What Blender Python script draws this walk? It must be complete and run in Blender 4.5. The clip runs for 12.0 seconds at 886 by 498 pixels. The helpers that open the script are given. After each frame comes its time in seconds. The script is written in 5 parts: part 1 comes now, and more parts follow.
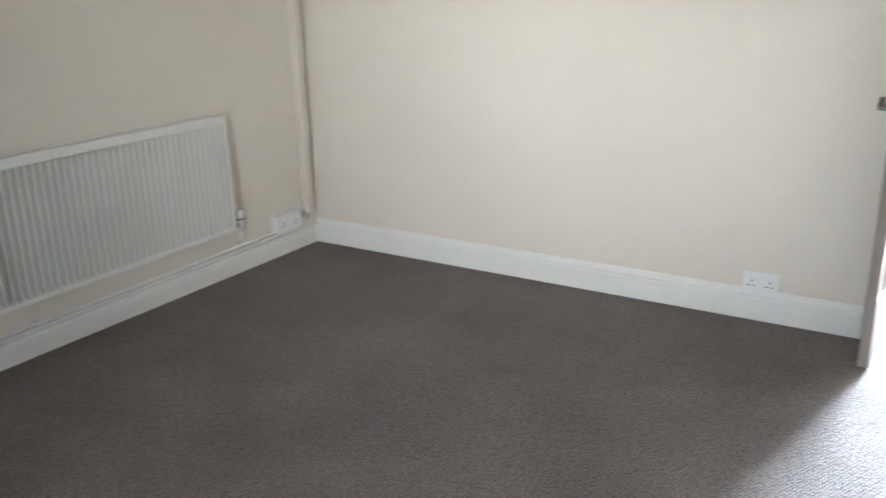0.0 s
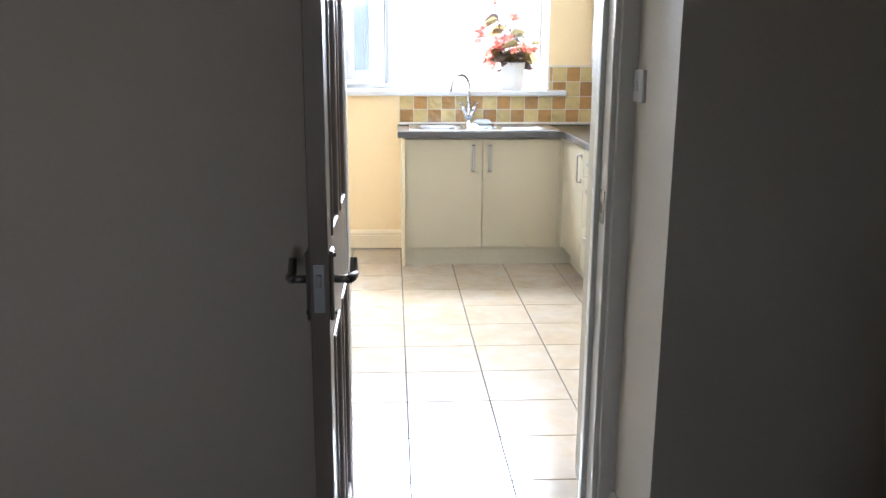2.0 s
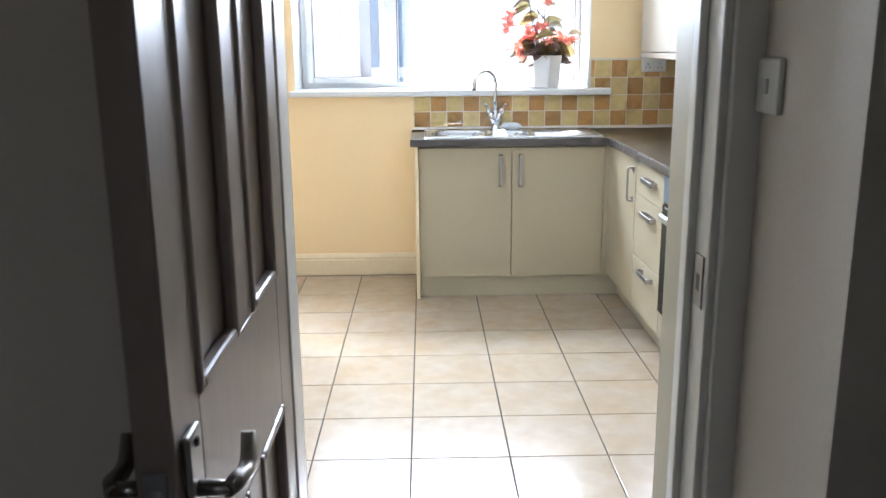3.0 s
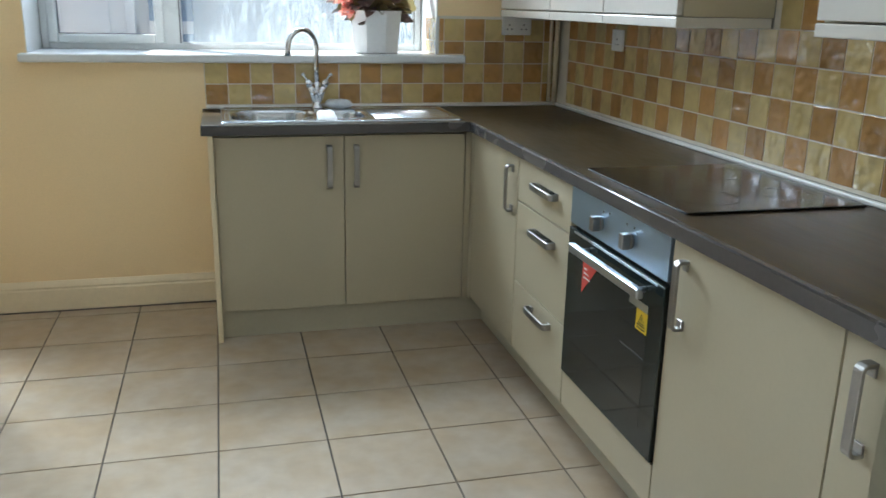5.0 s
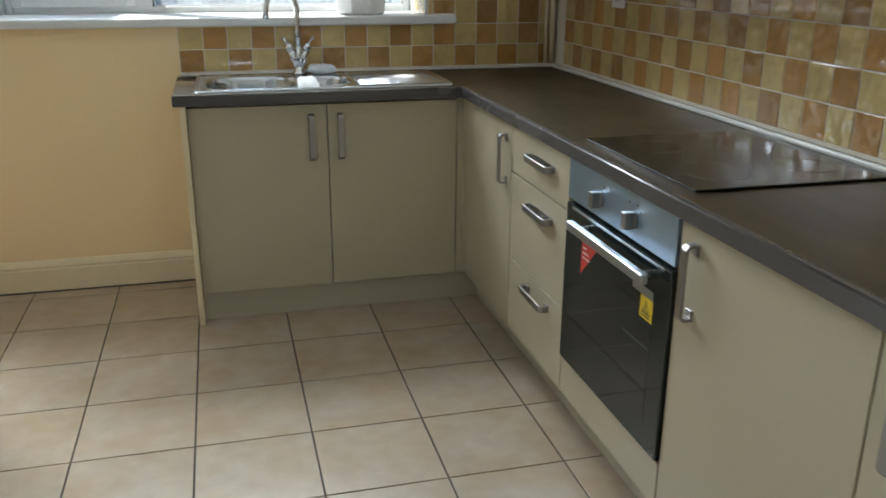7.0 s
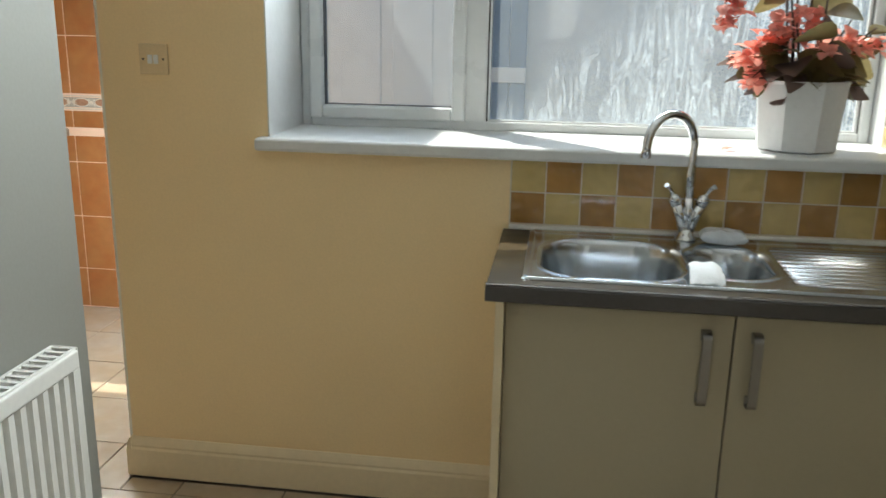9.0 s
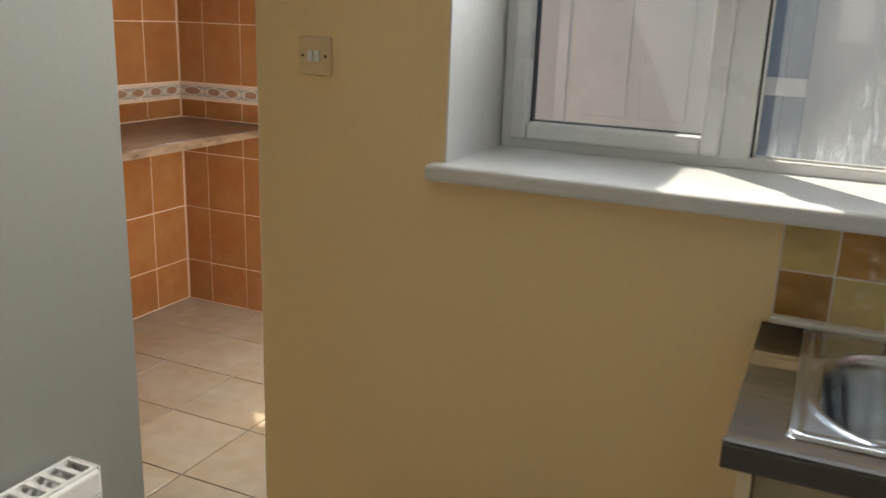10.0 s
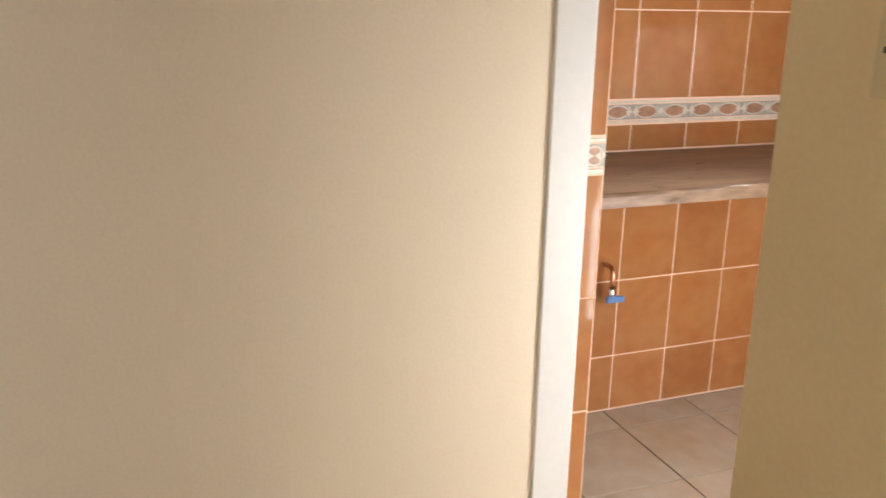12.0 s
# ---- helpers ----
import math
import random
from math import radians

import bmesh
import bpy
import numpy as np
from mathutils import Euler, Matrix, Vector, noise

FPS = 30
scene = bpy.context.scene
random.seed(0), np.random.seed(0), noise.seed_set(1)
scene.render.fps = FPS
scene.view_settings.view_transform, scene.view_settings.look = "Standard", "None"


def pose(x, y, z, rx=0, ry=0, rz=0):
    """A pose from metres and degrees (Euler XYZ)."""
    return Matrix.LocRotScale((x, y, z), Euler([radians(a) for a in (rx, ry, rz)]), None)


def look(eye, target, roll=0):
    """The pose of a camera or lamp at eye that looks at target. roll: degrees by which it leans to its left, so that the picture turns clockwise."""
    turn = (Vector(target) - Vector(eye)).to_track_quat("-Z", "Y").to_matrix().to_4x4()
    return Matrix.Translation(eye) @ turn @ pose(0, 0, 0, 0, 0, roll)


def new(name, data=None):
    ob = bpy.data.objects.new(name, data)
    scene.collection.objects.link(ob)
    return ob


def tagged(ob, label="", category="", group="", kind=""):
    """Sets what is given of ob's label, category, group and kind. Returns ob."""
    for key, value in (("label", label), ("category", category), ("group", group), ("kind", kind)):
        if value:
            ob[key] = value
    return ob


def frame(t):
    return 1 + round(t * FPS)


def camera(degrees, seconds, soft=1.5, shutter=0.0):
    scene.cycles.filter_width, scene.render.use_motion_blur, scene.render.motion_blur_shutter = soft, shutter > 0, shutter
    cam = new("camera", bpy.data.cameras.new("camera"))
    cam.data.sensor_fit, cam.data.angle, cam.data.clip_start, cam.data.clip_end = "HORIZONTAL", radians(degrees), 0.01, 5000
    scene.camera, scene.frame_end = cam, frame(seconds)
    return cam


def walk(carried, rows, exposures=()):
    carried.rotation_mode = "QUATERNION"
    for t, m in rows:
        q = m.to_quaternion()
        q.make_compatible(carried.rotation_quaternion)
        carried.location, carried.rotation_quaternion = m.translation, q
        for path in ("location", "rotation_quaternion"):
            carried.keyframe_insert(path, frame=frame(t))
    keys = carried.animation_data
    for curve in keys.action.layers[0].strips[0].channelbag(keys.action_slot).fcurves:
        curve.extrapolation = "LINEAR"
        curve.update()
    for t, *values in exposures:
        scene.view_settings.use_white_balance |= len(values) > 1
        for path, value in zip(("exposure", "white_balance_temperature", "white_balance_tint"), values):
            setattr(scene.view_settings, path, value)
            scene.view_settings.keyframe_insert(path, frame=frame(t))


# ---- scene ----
cam = camera(55.2, 12.0, shutter=0.2)
PATH = [
    (0, (0.033, -1.07, 1.45), (-0.98, 0.54, 0.833), -1.3),
    (0.5, (-0.086, -0.690, 1.420), (-0.539, 1.161, 0.814), 0.3),
    (0.8, (-0.123, -0.485, 1.392), (-0.284, 1.431, 0.841), 0.5),
    (1, (-0.109, -0.327, 1.396), (-0.155, 1.599, 0.858), -0.2),
    (1.2, (-0.1, -0.169, 1.407), (-0.084, 1.764, 0.896), -0.0),
    (1.5, (-0.076, 0.085, 1.445), (-0.014, 2.025, 0.962), -0.1),
    (2, (-0.025, 0.54, 1.439), (0.09, 2.483, 0.979), 0.3),
    (2.5, (0.05, 0.984, 1.434), (0.125, 2.928, 0.968), -0.3),
    (2.7, (0.072, 1.177, 1.418), (0.11, 3.122, 0.957), -0.5),
    (4.3, (0.105, 2.413, 1.403), (0.224, 4.326, 0.831), 0.3),
    (4.5, (0.101, 2.516, 1.399), (0.315, 4.417, 0.818), 0.7),
    (5, (0.09, 2.691, 1.387), (0.578, 4.548, 0.829), 1.2),
    (5.5, (0.108, 2.741, 1.385), (0.729, 4.558, 0.826), -0.4),
    (6, (0.131, 2.745, 1.381), (0.795, 4.54, 0.801), -1.7),
    (6.5, (0.15, 2.769, 1.383), (0.79, 4.561, 0.768), -1.6),
    (7, (0.182, 2.88, 1.383), (0.659, 4.711, 0.736), 0.3),
    (7.2, (0.189, 2.976, 1.388), (0.582, 4.826, 0.737), 0.8),
    (8.8, (0.186, 4.116, 1.483), (-0.015, 6.033, 0.949), 0.9),
    (9, (0.156, 4.266, 1.481), (-0.105, 6.18, 0.966), 1.0),
    (9.5, (0.133, 4.617, 1.472), (-0.377, 6.475, 0.936), 1.4),
    (10, (0.086, 4.963, 1.465), (-0.716, 6.717, 0.934), 2.1),
    (10.5, (0.013, 5.308, 1.441), (-1.051, 6.92, 0.924), 2.3),
    (11, (-0.076, 5.601, 1.419), (-1.461, 6.937, 0.875), 2.0),
    (11.2, (-0.129, 5.697, 1.417), (-1.633, 6.897, 0.87), 1.8),
    (11.5, (-0.234, 5.813, 1.405), (-1.867, 6.824, 0.844), 1.6),
    (12, (-0.47, 5.997, 1.398), (-2.263, 6.688, 0.843), 1.0),
]
EXPOSURES = [(0.0, 5.95, 5500, 7), (0.5, 5.2, 5650, 10), (0.8, 4.6, 5550, 8), (1.0, 4.25, 5500, 8), (1.2, 3.75, 5550, 9), (1.5, 3.2, 5600, 11), (2.0, 2.8, 5600, 12), (2.5, 2.55, 5600, 13), (4.5, 1.46, 5500, 3), (5.5, 0.98, 5650, 3), (6.5, 0.90, 5750, 5), (7.0, 0.95, 5950, 5),
             (9.0, 0.62, 6250, 3), (9.5, 0.46, 6450, 6), (10.5, 0.12, 7400, 13), (11.2, 0.28, 7400, 16), (11.5, 0.64, 7200, 15), (12.0, 0.86, 6650, 13)]
walk(cam, [(t, look(eye, target, roll)) for t, eye, target, roll in PATH], EXPOSURES)

# ---- light and sky ----
world = bpy.data.worlds.new("daylight")
scene.world = world
world.use_nodes = True
wn = world.node_tree
sky = wn.nodes.new("ShaderNodeTexSky")
sky.sky_type, sky.sun_disc = "NISHITA", False
sky.sun_elevation, sky.sun_rotation = radians(52), radians(-42)
wn.links.new(sky.outputs[0], wn.nodes["Background"].inputs[0])
wn.nodes["Background"].inputs[1].default_value = 0.14
sun = new("sun", bpy.data.lights.new("sun", "SUN"))
sun.data.energy, sun.data.angle, sun.data.color = 5.0, radians(0.5), (1.0, 0.94, 0.84)
sun.matrix_world = look((-9.0, 17.0, 17.6), (0.0, 7.0, 0.0))



def window_light(name, at, target, w, h, watts, spread=180, tone=(0.93, 0.97, 1.0)):
    """An added area lamp at a window's opening that stands in for sky light."""
    ob = new(name, bpy.data.lights.new(name, "AREA"))
    ob.data.shape, ob.data.size, ob.data.size_y, ob.data.energy, ob.data.color = "RECTANGLE", w, h, watts, tone
    ob.data.spread = radians(spread)
    ob.matrix_world = look(at, target)


window_light("skylight_kitchen", (0.2, 6.93, 1.98), (-0.3, 4.3, 1.3), 1.66, 0.36, 27, 116)
# added fill from the unseen utility window towards the lobby floor
window_light("fill_utility", (-2.39, 8.34, 1.86), (-0.75, 5.9, 0.0), 0.5, 0.35, 7.0, 60)
# added fill at the assumed back door, for the tiles under the counter
window_light("fill_back_door", (-1.275, 7.70, 0.82), (-2.5, 7.70, 0.5), 0.56, 1.0, 13)
# added fill for the dining room, a narrow cone kept off the alcove
window_light("fill_dining", (0.1, -3.22, 1.58), (-1.7, 2.5, 1.0), 0.4, 0.52, 0.25, 46, (1.0, 0.92, 0.82))

# ---- materials ----
def nodes_of(name):
    m = bpy.data.materials.new(name)
    m.use_nodes = True
    return m, m.node_tree.nodes, m.node_tree.links, m.node_tree.nodes["Principled BSDF"]


def surface(name, col, rough=0.5, metal=0.0, var=0.06, big=1.5, small=60.0, bump=0.05, depth=0.002, spread=0.08,
            stretch=(1, 1, 1), rnd=0.0, coat=0.0, cloud=None, detail=3.0):
    """A surface with broad stains, fine grain, uneven gloss and fine relief; rnd varies it from piece to piece."""
    m, n, l, b = nodes_of(name)
    tc, mp = n.new("ShaderNodeTexCoord"), n.new("ShaderNodeMapping")
    mp.inputs["Scale"].default_value = stretch
    l.new(tc.outputs["Object"], mp.inputs[0])
    n1, n2 = n.new("ShaderNodeTexNoise"), n.new("ShaderNodeTexNoise")
    n1.inputs["Scale"].default_value, n2.inputs["Scale"].default_value = big, small
    n1.inputs["Detail"].default_value, n2.inputs["Detail"].default_value = 4, detail
    l.new(mp.outputs[0], n1.inputs[0]), l.new(mp.outputs[0], n2.inputs[0])
    add = n.new("ShaderNodeMath")
    add.operation = "ADD"
    l.new(n1.outputs[0], add.inputs[0]), l.new(n2.outputs[0], add.inputs[1])
    mr = n.new("ShaderNodeMapRange")
    mr.inputs[1].default_value, mr.inputs[2].default_value = 0.6, 1.4
    mr.inputs[3].default_value, mr.inputs[4].default_value = 1 - var, 1 + var
    l.new(add.outputs[0], mr.inputs[0])
    val = mr.outputs[0]
    if rnd:
        oj, cx = n.new("ShaderNodeObjectInfo"), n.new("ShaderNodeVectorMath")
        cx.operation = "MULTIPLY"
        cx.inputs[1].default_value = (37.0, 53.0, 71.0)
        l.new(oj.outputs["Random"], cx.inputs[0]), l.new(cx.outputs[0], mp.inputs["Location"])
        oi, r2 = n.new("ShaderNodeObjectInfo"), n.new("ShaderNodeMapRange")
        r2.inputs[3].default_value, r2.inputs[4].default_value = 1 - rnd, 1 + rnd
        l.new(oi.outputs["Random"], r2.inputs[0])
        mul = n.new("ShaderNodeMath")
        mul.operation = "MULTIPLY"
        l.new(val, mul.inputs[0]), l.new(r2.outputs[0], mul.inputs[1])
        val = mul.outputs[0]
    hsv = n.new("ShaderNodeHueSaturation")
    hsv.inputs["Color"].default_value = (*col, 1)
    if cloud:
        mc, fc = n.new("ShaderNodeMixRGB"), n.new("ShaderNodeMapRange")
        fc.inputs[1].default_value, fc.inputs[2].default_value = 0.36, 0.66
        l.new(n1.outputs[0], fc.inputs[0]), l.new(fc.outputs[0], mc.inputs[0])
        mc.inputs[1].default_value, mc.inputs[2].default_value = (*col, 1), (*cloud, 1)
        l.new(mc.outputs[0], hsv.inputs["Color"])
    l.new(val, hsv.inputs["Value"])
    l.new(hsv.outputs[0], b.inputs["Base Color"])
    rr = n.new("ShaderNodeMapRange")
    rr.inputs[3].default_value, rr.inputs[4].default_value = max(rough - spread, 0.02), min(rough + spread, 1)
    l.new(n1.outputs[0], rr.inputs[0]), l.new(rr.outputs[0], b.inputs["Roughness"])
    b.inputs["Metallic"].default_value = metal
    b.inputs["Coat Weight"].default_value, b.inputs["Coat IOR"].default_value = coat, 1.5
    if bump:
        bp = n.new("ShaderNodeBump")
        bp.inputs["Strength"].default_value, bp.inputs["Distance"].default_value = bump, depth
        l.new(n2.outputs[0], bp.inputs["Height"]), l.new(bp.outputs[0], b.inputs["Normal"])
    return m


def carpet_surface():
    m, n, l, b = nodes_of("loop_carpet")
    tc = n.new("ShaderNodeTexCoord")
    mp = n.new("ShaderNodeMapping")
    mp.inputs["Scale"].default_value = (1.0, 0.62, 1.0)
    mp.inputs["Rotation"].default_value = (0, 0, radians(38))
    l.new(tc.outputs["Object"], mp.inputs[0])
    v, w, g = n.new("ShaderNodeTexVoronoi"), n.new("ShaderNodeTexNoise"), n.new("ShaderNodeTexNoise")
    v.inputs["Scale"].default_value, w.inputs["Scale"].default_value, g.inputs["Scale"].default_value = 105, 2.2, 160
    v.inputs["Randomness"].default_value = 0.28
    l.new(mp.outputs[0], v.inputs[0]), l.new(tc.outputs["Object"], w.inputs[0]), l.new(tc.outputs["Object"], g.inputs[0])
    # shade between the loops painted in: colour darkens towards the creases
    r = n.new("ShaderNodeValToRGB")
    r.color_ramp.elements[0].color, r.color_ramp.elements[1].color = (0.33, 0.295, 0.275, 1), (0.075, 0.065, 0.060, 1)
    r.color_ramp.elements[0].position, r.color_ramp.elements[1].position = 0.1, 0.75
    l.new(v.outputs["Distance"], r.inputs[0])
    mx = n.new("ShaderNodeMixRGB")
    mx.blend_type, mx.inputs[0].default_value = "OVERLAY", 0.35
    l.new(r.outputs[0], mx.inputs[1]), l.new(w.outputs[0], mx.inputs[2])
    m2 = n.new("ShaderNodeMixRGB")
    m2.blend_type, m2.inputs[0].default_value = "OVERLAY", 0.5
    l.new(mx.outputs[0], m2.inputs[1]), l.new(g.outputs[0], m2.inputs[2])
    l.new(m2.outputs[0], b.inputs["Base Color"])
    b.inputs["Roughness"].default_value = 0.95
    b.inputs["Specular IOR Level"].default_value = 0.1
    iv = n.new("ShaderNodeMath")
    iv.operation, iv.inputs[0].default_value = "SUBTRACT", 1.0
    l.new(v.outputs["Distance"], iv.inputs[1])
    bp = n.new("ShaderNodeBump")
    bp.inputs["Strength"].default_value, bp.inputs["Distance"].default_value = 0.9, 0.006
    l.new(iv.outputs[0], bp.inputs["Height"]), l.new(bp.outputs[0], b.inputs["Normal"])
    return m


def wood_surface(name, dark, light, rough, along):
    m, n, l, b = nodes_of(name)
    tc, mp, ns, n2 = (n.new(k) for k in ("ShaderNodeTexCoord", "ShaderNodeMapping", "ShaderNodeTexNoise", "ShaderNodeTexNoise"))
    mp.inputs["Scale"].default_value = along
    l.new(tc.outputs["Object"], mp.inputs[0]), l.new(mp.outputs[0], ns.inputs[0]), l.new(mp.outputs[0], n2.inputs[0])
    ns.inputs["Scale"].default_value, ns.inputs["Detail"].default_value, ns.inputs["Distortion"].default_value = 3.0, 8, 0.6
    n2.inputs["Scale"].default_value, n2.inputs["Detail"].default_value = 14.0, 4
    mx = n.new("ShaderNodeMath")
    mx.operation = "MULTIPLY"
    l.new(ns.outputs[0], mx.inputs[0]), l.new(n2.outputs[0], mx.inputs[1])
    r = n.new("ShaderNodeValToRGB")
    r.color_ramp.elements[0].color, r.color_ramp.elements[1].color = (*dark, 1), (*light, 1)
    r.color_ramp.elements[0].position, r.color_ramp.elements[1].position = 0.12, 0.4
    l.new(mx.outputs[0], r.inputs[0]), l.new(r.outputs[0], b.inputs["Base Color"])
    rr = n.new("ShaderNodeMapRange")
    b.inputs["Specular IOR Level"].default_value = 0.24
    rr.inputs[3].default_value, rr.inputs[4].default_value = rough - 0.06, rough + 0.12
    l.new(n2.outputs[0], rr.inputs[0]), l.new(rr.outputs[0], b.inputs["Roughness"])
    bp = n.new("ShaderNodeBump")
    bp.inputs["Strength"].default_value, bp.inputs["Distance"].default_value = 0.08, 0.001
    l.new(n2.outputs[0], bp.inputs["Height"]), l.new(bp.outputs[0], b.inputs["Normal"])
    return m


def glass_pane(name, mist):
    """Clear pane with a film of condensation: runs and droplets that scatter the light."""
    m, n, l, b = nodes_of(name)
    out = n["Material Output"]
    tr, tl, gl, mix, mix2 = (n.new(k) for k in ("ShaderNodeBsdfTransparent", "ShaderNodeBsdfTranslucent", "ShaderNodeBsdfGlossy", "ShaderNodeMixShader", "ShaderNodeMixShader"))
    tr.inputs[0].default_value = (0.93, 0.95, 0.95, 1)
    tl.inputs[0].default_value = (0.58, 0.63, 0.67, 1)
    gl.inputs["Roughness"].default_value = 0.02
    fr = n.new("ShaderNodeFresnel")
    fr.inputs[0].default_value = 1.35
    if mist:
        tc, mp, runs, drops, broad = (n.new(k) for k in ("ShaderNodeTexCoord", "ShaderNodeMapping", "ShaderNodeTexNoise", "ShaderNodeTexNoise", "ShaderNodeTexNoise"))
        mp.inputs["Scale"].default_value = (1, 1, 0.14)
        l.new(tc.outputs["Object"], mp.inputs[0]), l.new(mp.outputs[0], runs.inputs[0])
        l.new(tc.outputs["Object"], drops.inputs[0]), l.new(tc.outputs["Object"], broad.inputs[0])
        runs.inputs["Scale"].default_value, runs.inputs["Detail"].default_value, runs.inputs["Distortion"].default_value = 34, 4, 0.9
        drops.inputs["Scale"].default_value, broad.inputs["Scale"].default_value = 170, 5.0
        drops.inputs["Detail"].default_value = 1

        def calc(op, u, v):
            k = n.new("ShaderNodeMath")
            k.operation = op
            for i, q in enumerate((u, v)):
                if isinstance(q, (int, float)):
                    k.inputs[i].default_value = q
                else:
                    l.new(q, k.inputs[i])
            return k.outputs[0]

        def ramp(u, lo, hi, a, b):
            k = n.new("ShaderNodeMapRange")
            for i, q in enumerate((lo, hi, a, b)):
                k.inputs[i + 1].default_value = q
            l.new(u, k.inputs[0])
            return k.outputs[0]

        xyz = n.new("ShaderNodeSeparateXYZ")
        l.new(tc.outputs["Object"], xyz.inputs[0])
        # the film is thick low down and away from the mullion, thin above
        slope = calc("SUBTRACT", calc("MULTIPLY", calc("SUBTRACT", xyz.outputs[0], 0.06), 0.85), calc("SUBTRACT", xyz.outputs[2], 1.25))
        film = ramp(calc("ADD", slope, calc("MULTIPLY", calc("SUBTRACT", broad.outputs[0], 0.5), 0.35)), -0.10, 0.18, 0.0, 1.0)
        line = ramp(calc("ABSOLUTE", calc("SUBTRACT", runs.outputs[0], 0.5), 0.0), 0.0, 0.030, 0.70, 0.0)
        wet = ramp(runs.outputs[0], 0.48, 0.70, 0.0, 0.18)
        dots = ramp(drops.outputs[0], 0.5, 0.68, 0.03, 0.28)
        thick = calc("MULTIPLY", calc("ADD", calc("ADD", line, wet), dots), film)
        p_out = calc("ADD", thick, 0.13)
        sc = n.new("ShaderNodeMath")
        sc.operation, sc.inputs[1].default_value = "MULTIPLY", mist
        l.new(p_out, sc.inputs[0]), l.new(sc.outputs[0], mix.inputs[0])
    else:
        mix.inputs[0].default_value = 0.0
    l.new(tr.outputs[0], mix.inputs[1]), l.new(tl.outputs[0], mix.inputs[2])
    l.new(fr.outputs[0], mix2.inputs[0]), l.new(mix.outputs[0], mix2.inputs[1]), l.new(gl.outputs[0], mix2.inputs[2])
    l.new(mix2.outputs[0], out.inputs[0])
    return m


def leafy(name, col, var):
    """A thin leaf or petal that lets part of the light through."""
    m = surface(name, col, 0.42, var=var, big=14, small=60, bump=0.2)
    n, l = m.node_tree.nodes, m.node_tree.links
    tl, mix = n.new("ShaderNodeBsdfTranslucent"), n.new("ShaderNodeMixShader")
    tl.inputs[0].default_value = (*[min(1.0, 1.5 * c) for c in col], 1)
    mix.inputs[0].default_value = 0.42
    l.new(n["Principled BSDF"].outputs[0], mix.inputs[1]), l.new(tl.outputs[0], mix.inputs[2])
    l.new(mix.outputs[0], n["Material Output"].inputs[0])
    return m


CREAM = surface("cream_wall_paint", (0.91, 0.71, 0.41), 0.6, var=0.05, big=1.1, small=140, bump=0.12)
LOBBY = surface("pale_cream_wall_paint", (0.86, 0.735, 0.56), 0.6, var=0.05, big=1.1, small=140, bump=0.12)
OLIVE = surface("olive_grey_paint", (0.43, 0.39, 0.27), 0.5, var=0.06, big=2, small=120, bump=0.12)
MAGNOLIA = surface("magnolia_wall_paint", (0.72, 0.66, 0.57), 0.65, var=0.05, big=0.9, small=120, bump=0.15)
# side walls: dimness put into the colour, darker than the pale paint
GREYWALL = surface("dimmed_wall_paint", (0.26, 0.25, 0.22), 0.65, var=0.04, big=1.2, small=120, bump=0.12)
CEIL = surface("white_ceiling_paint", (0.82, 0.81, 0.78), 0.8, var=0.03, big=0.8, small=90, bump=0.2)
GLOSS = surface("white_gloss_paint", (0.78, 0.77, 0.73), 0.32, var=0.04, big=3, small=50, bump=0.05)
GLOSSCREAM = surface("cream_gloss_paint", (0.82, 0.70, 0.48), 0.35, var=0.05, big=3, small=50, bump=0.05)
DOORPAINT = surface("worn_door_paint", (0.28, 0.235, 0.205), 0.34, var=0.12, big=4, small=45, bump=0.15, stretch=(1, 1, 0.3))
UPVC = surface("white_upvc", (0.76, 0.78, 0.79), 0.28, var=0.03, big=4, small=40, bump=0.02)
SILL = surface("white_sill_paint", (0.70, 0.715, 0.72), 0.35, var=0.05, big=5, small=60, bump=0.06)
UNIT = surface("ivory_unit_laminate", (0.50, 0.445, 0.315), 0.32, var=0.025, big=2, small=80, bump=0.02)
PLINTH = surface("ivory_plinth_laminate", (0.50, 0.46, 0.34), 0.4, var=0.05, big=4, small=60, bump=0.03)
WHITEGLOSS = surface("white_unit_edge", (0.63, 0.60, 0.54), 0.16, var=0.02, big=2, small=60, bump=0.01)
STEEL = surface("brushed_steel", (0.52, 0.55, 0.58), 0.36, 1.0, var=0.06, big=6, small=150, bump=0.04, stretch=(1, 1, 0.08))
HANDLE = surface("satin_nickel", (0.35, 0.34, 0.325), 0.36, 1.0, var=0.06, big=12, small=150, bump=0.03)
SINKSTEEL = surface("sink_steel", (0.56, 0.59, 0.62), 0.2, 1.0, var=0.05, big=8, small=220, bump=0.03, spread=0.06)
CHROME = surface("chrome", (0.75, 0.76, 0.78), 0.06, 1.0, var=0.03, big=8, small=60, bump=0.0, spread=0.03)
OVENPANEL = surface("oven_steel_panel", (0.40, 0.53, 0.68), 0.42, 1.0, var=0.03, big=5, small=160, bump=0.03, stretch=(1, 0.08, 1))
BLACKGLASS = surface("black_oven_glass", (0.017, 0.023, 0.022), 0.07, var=0.1, big=3, small=40, bump=0.0, spread=0.03)
HOBGLASS = surface("black_ceramic_glass", (0.012, 0.012, 0.010), 0.17, var=0.15, big=3, small=60, bump=0.015, spread=0.05)
BLACK = surface("black_plastic", (0.012, 0.012, 0.013), 0.35, var=0.2, big=6, small=60, bump=0.05)
# near-black colour for shade built as a solid block
DARKGAP = surface("painted_shade_fill", (0.05, 0.045, 0.04), 0.7)
WORKTOP = wood_surface("dark_walnut_laminate", (0.025, 0.018, 0.008), (0.080, 0.056, 0.028), 0.33, (0.9, 5.0, 5.0))
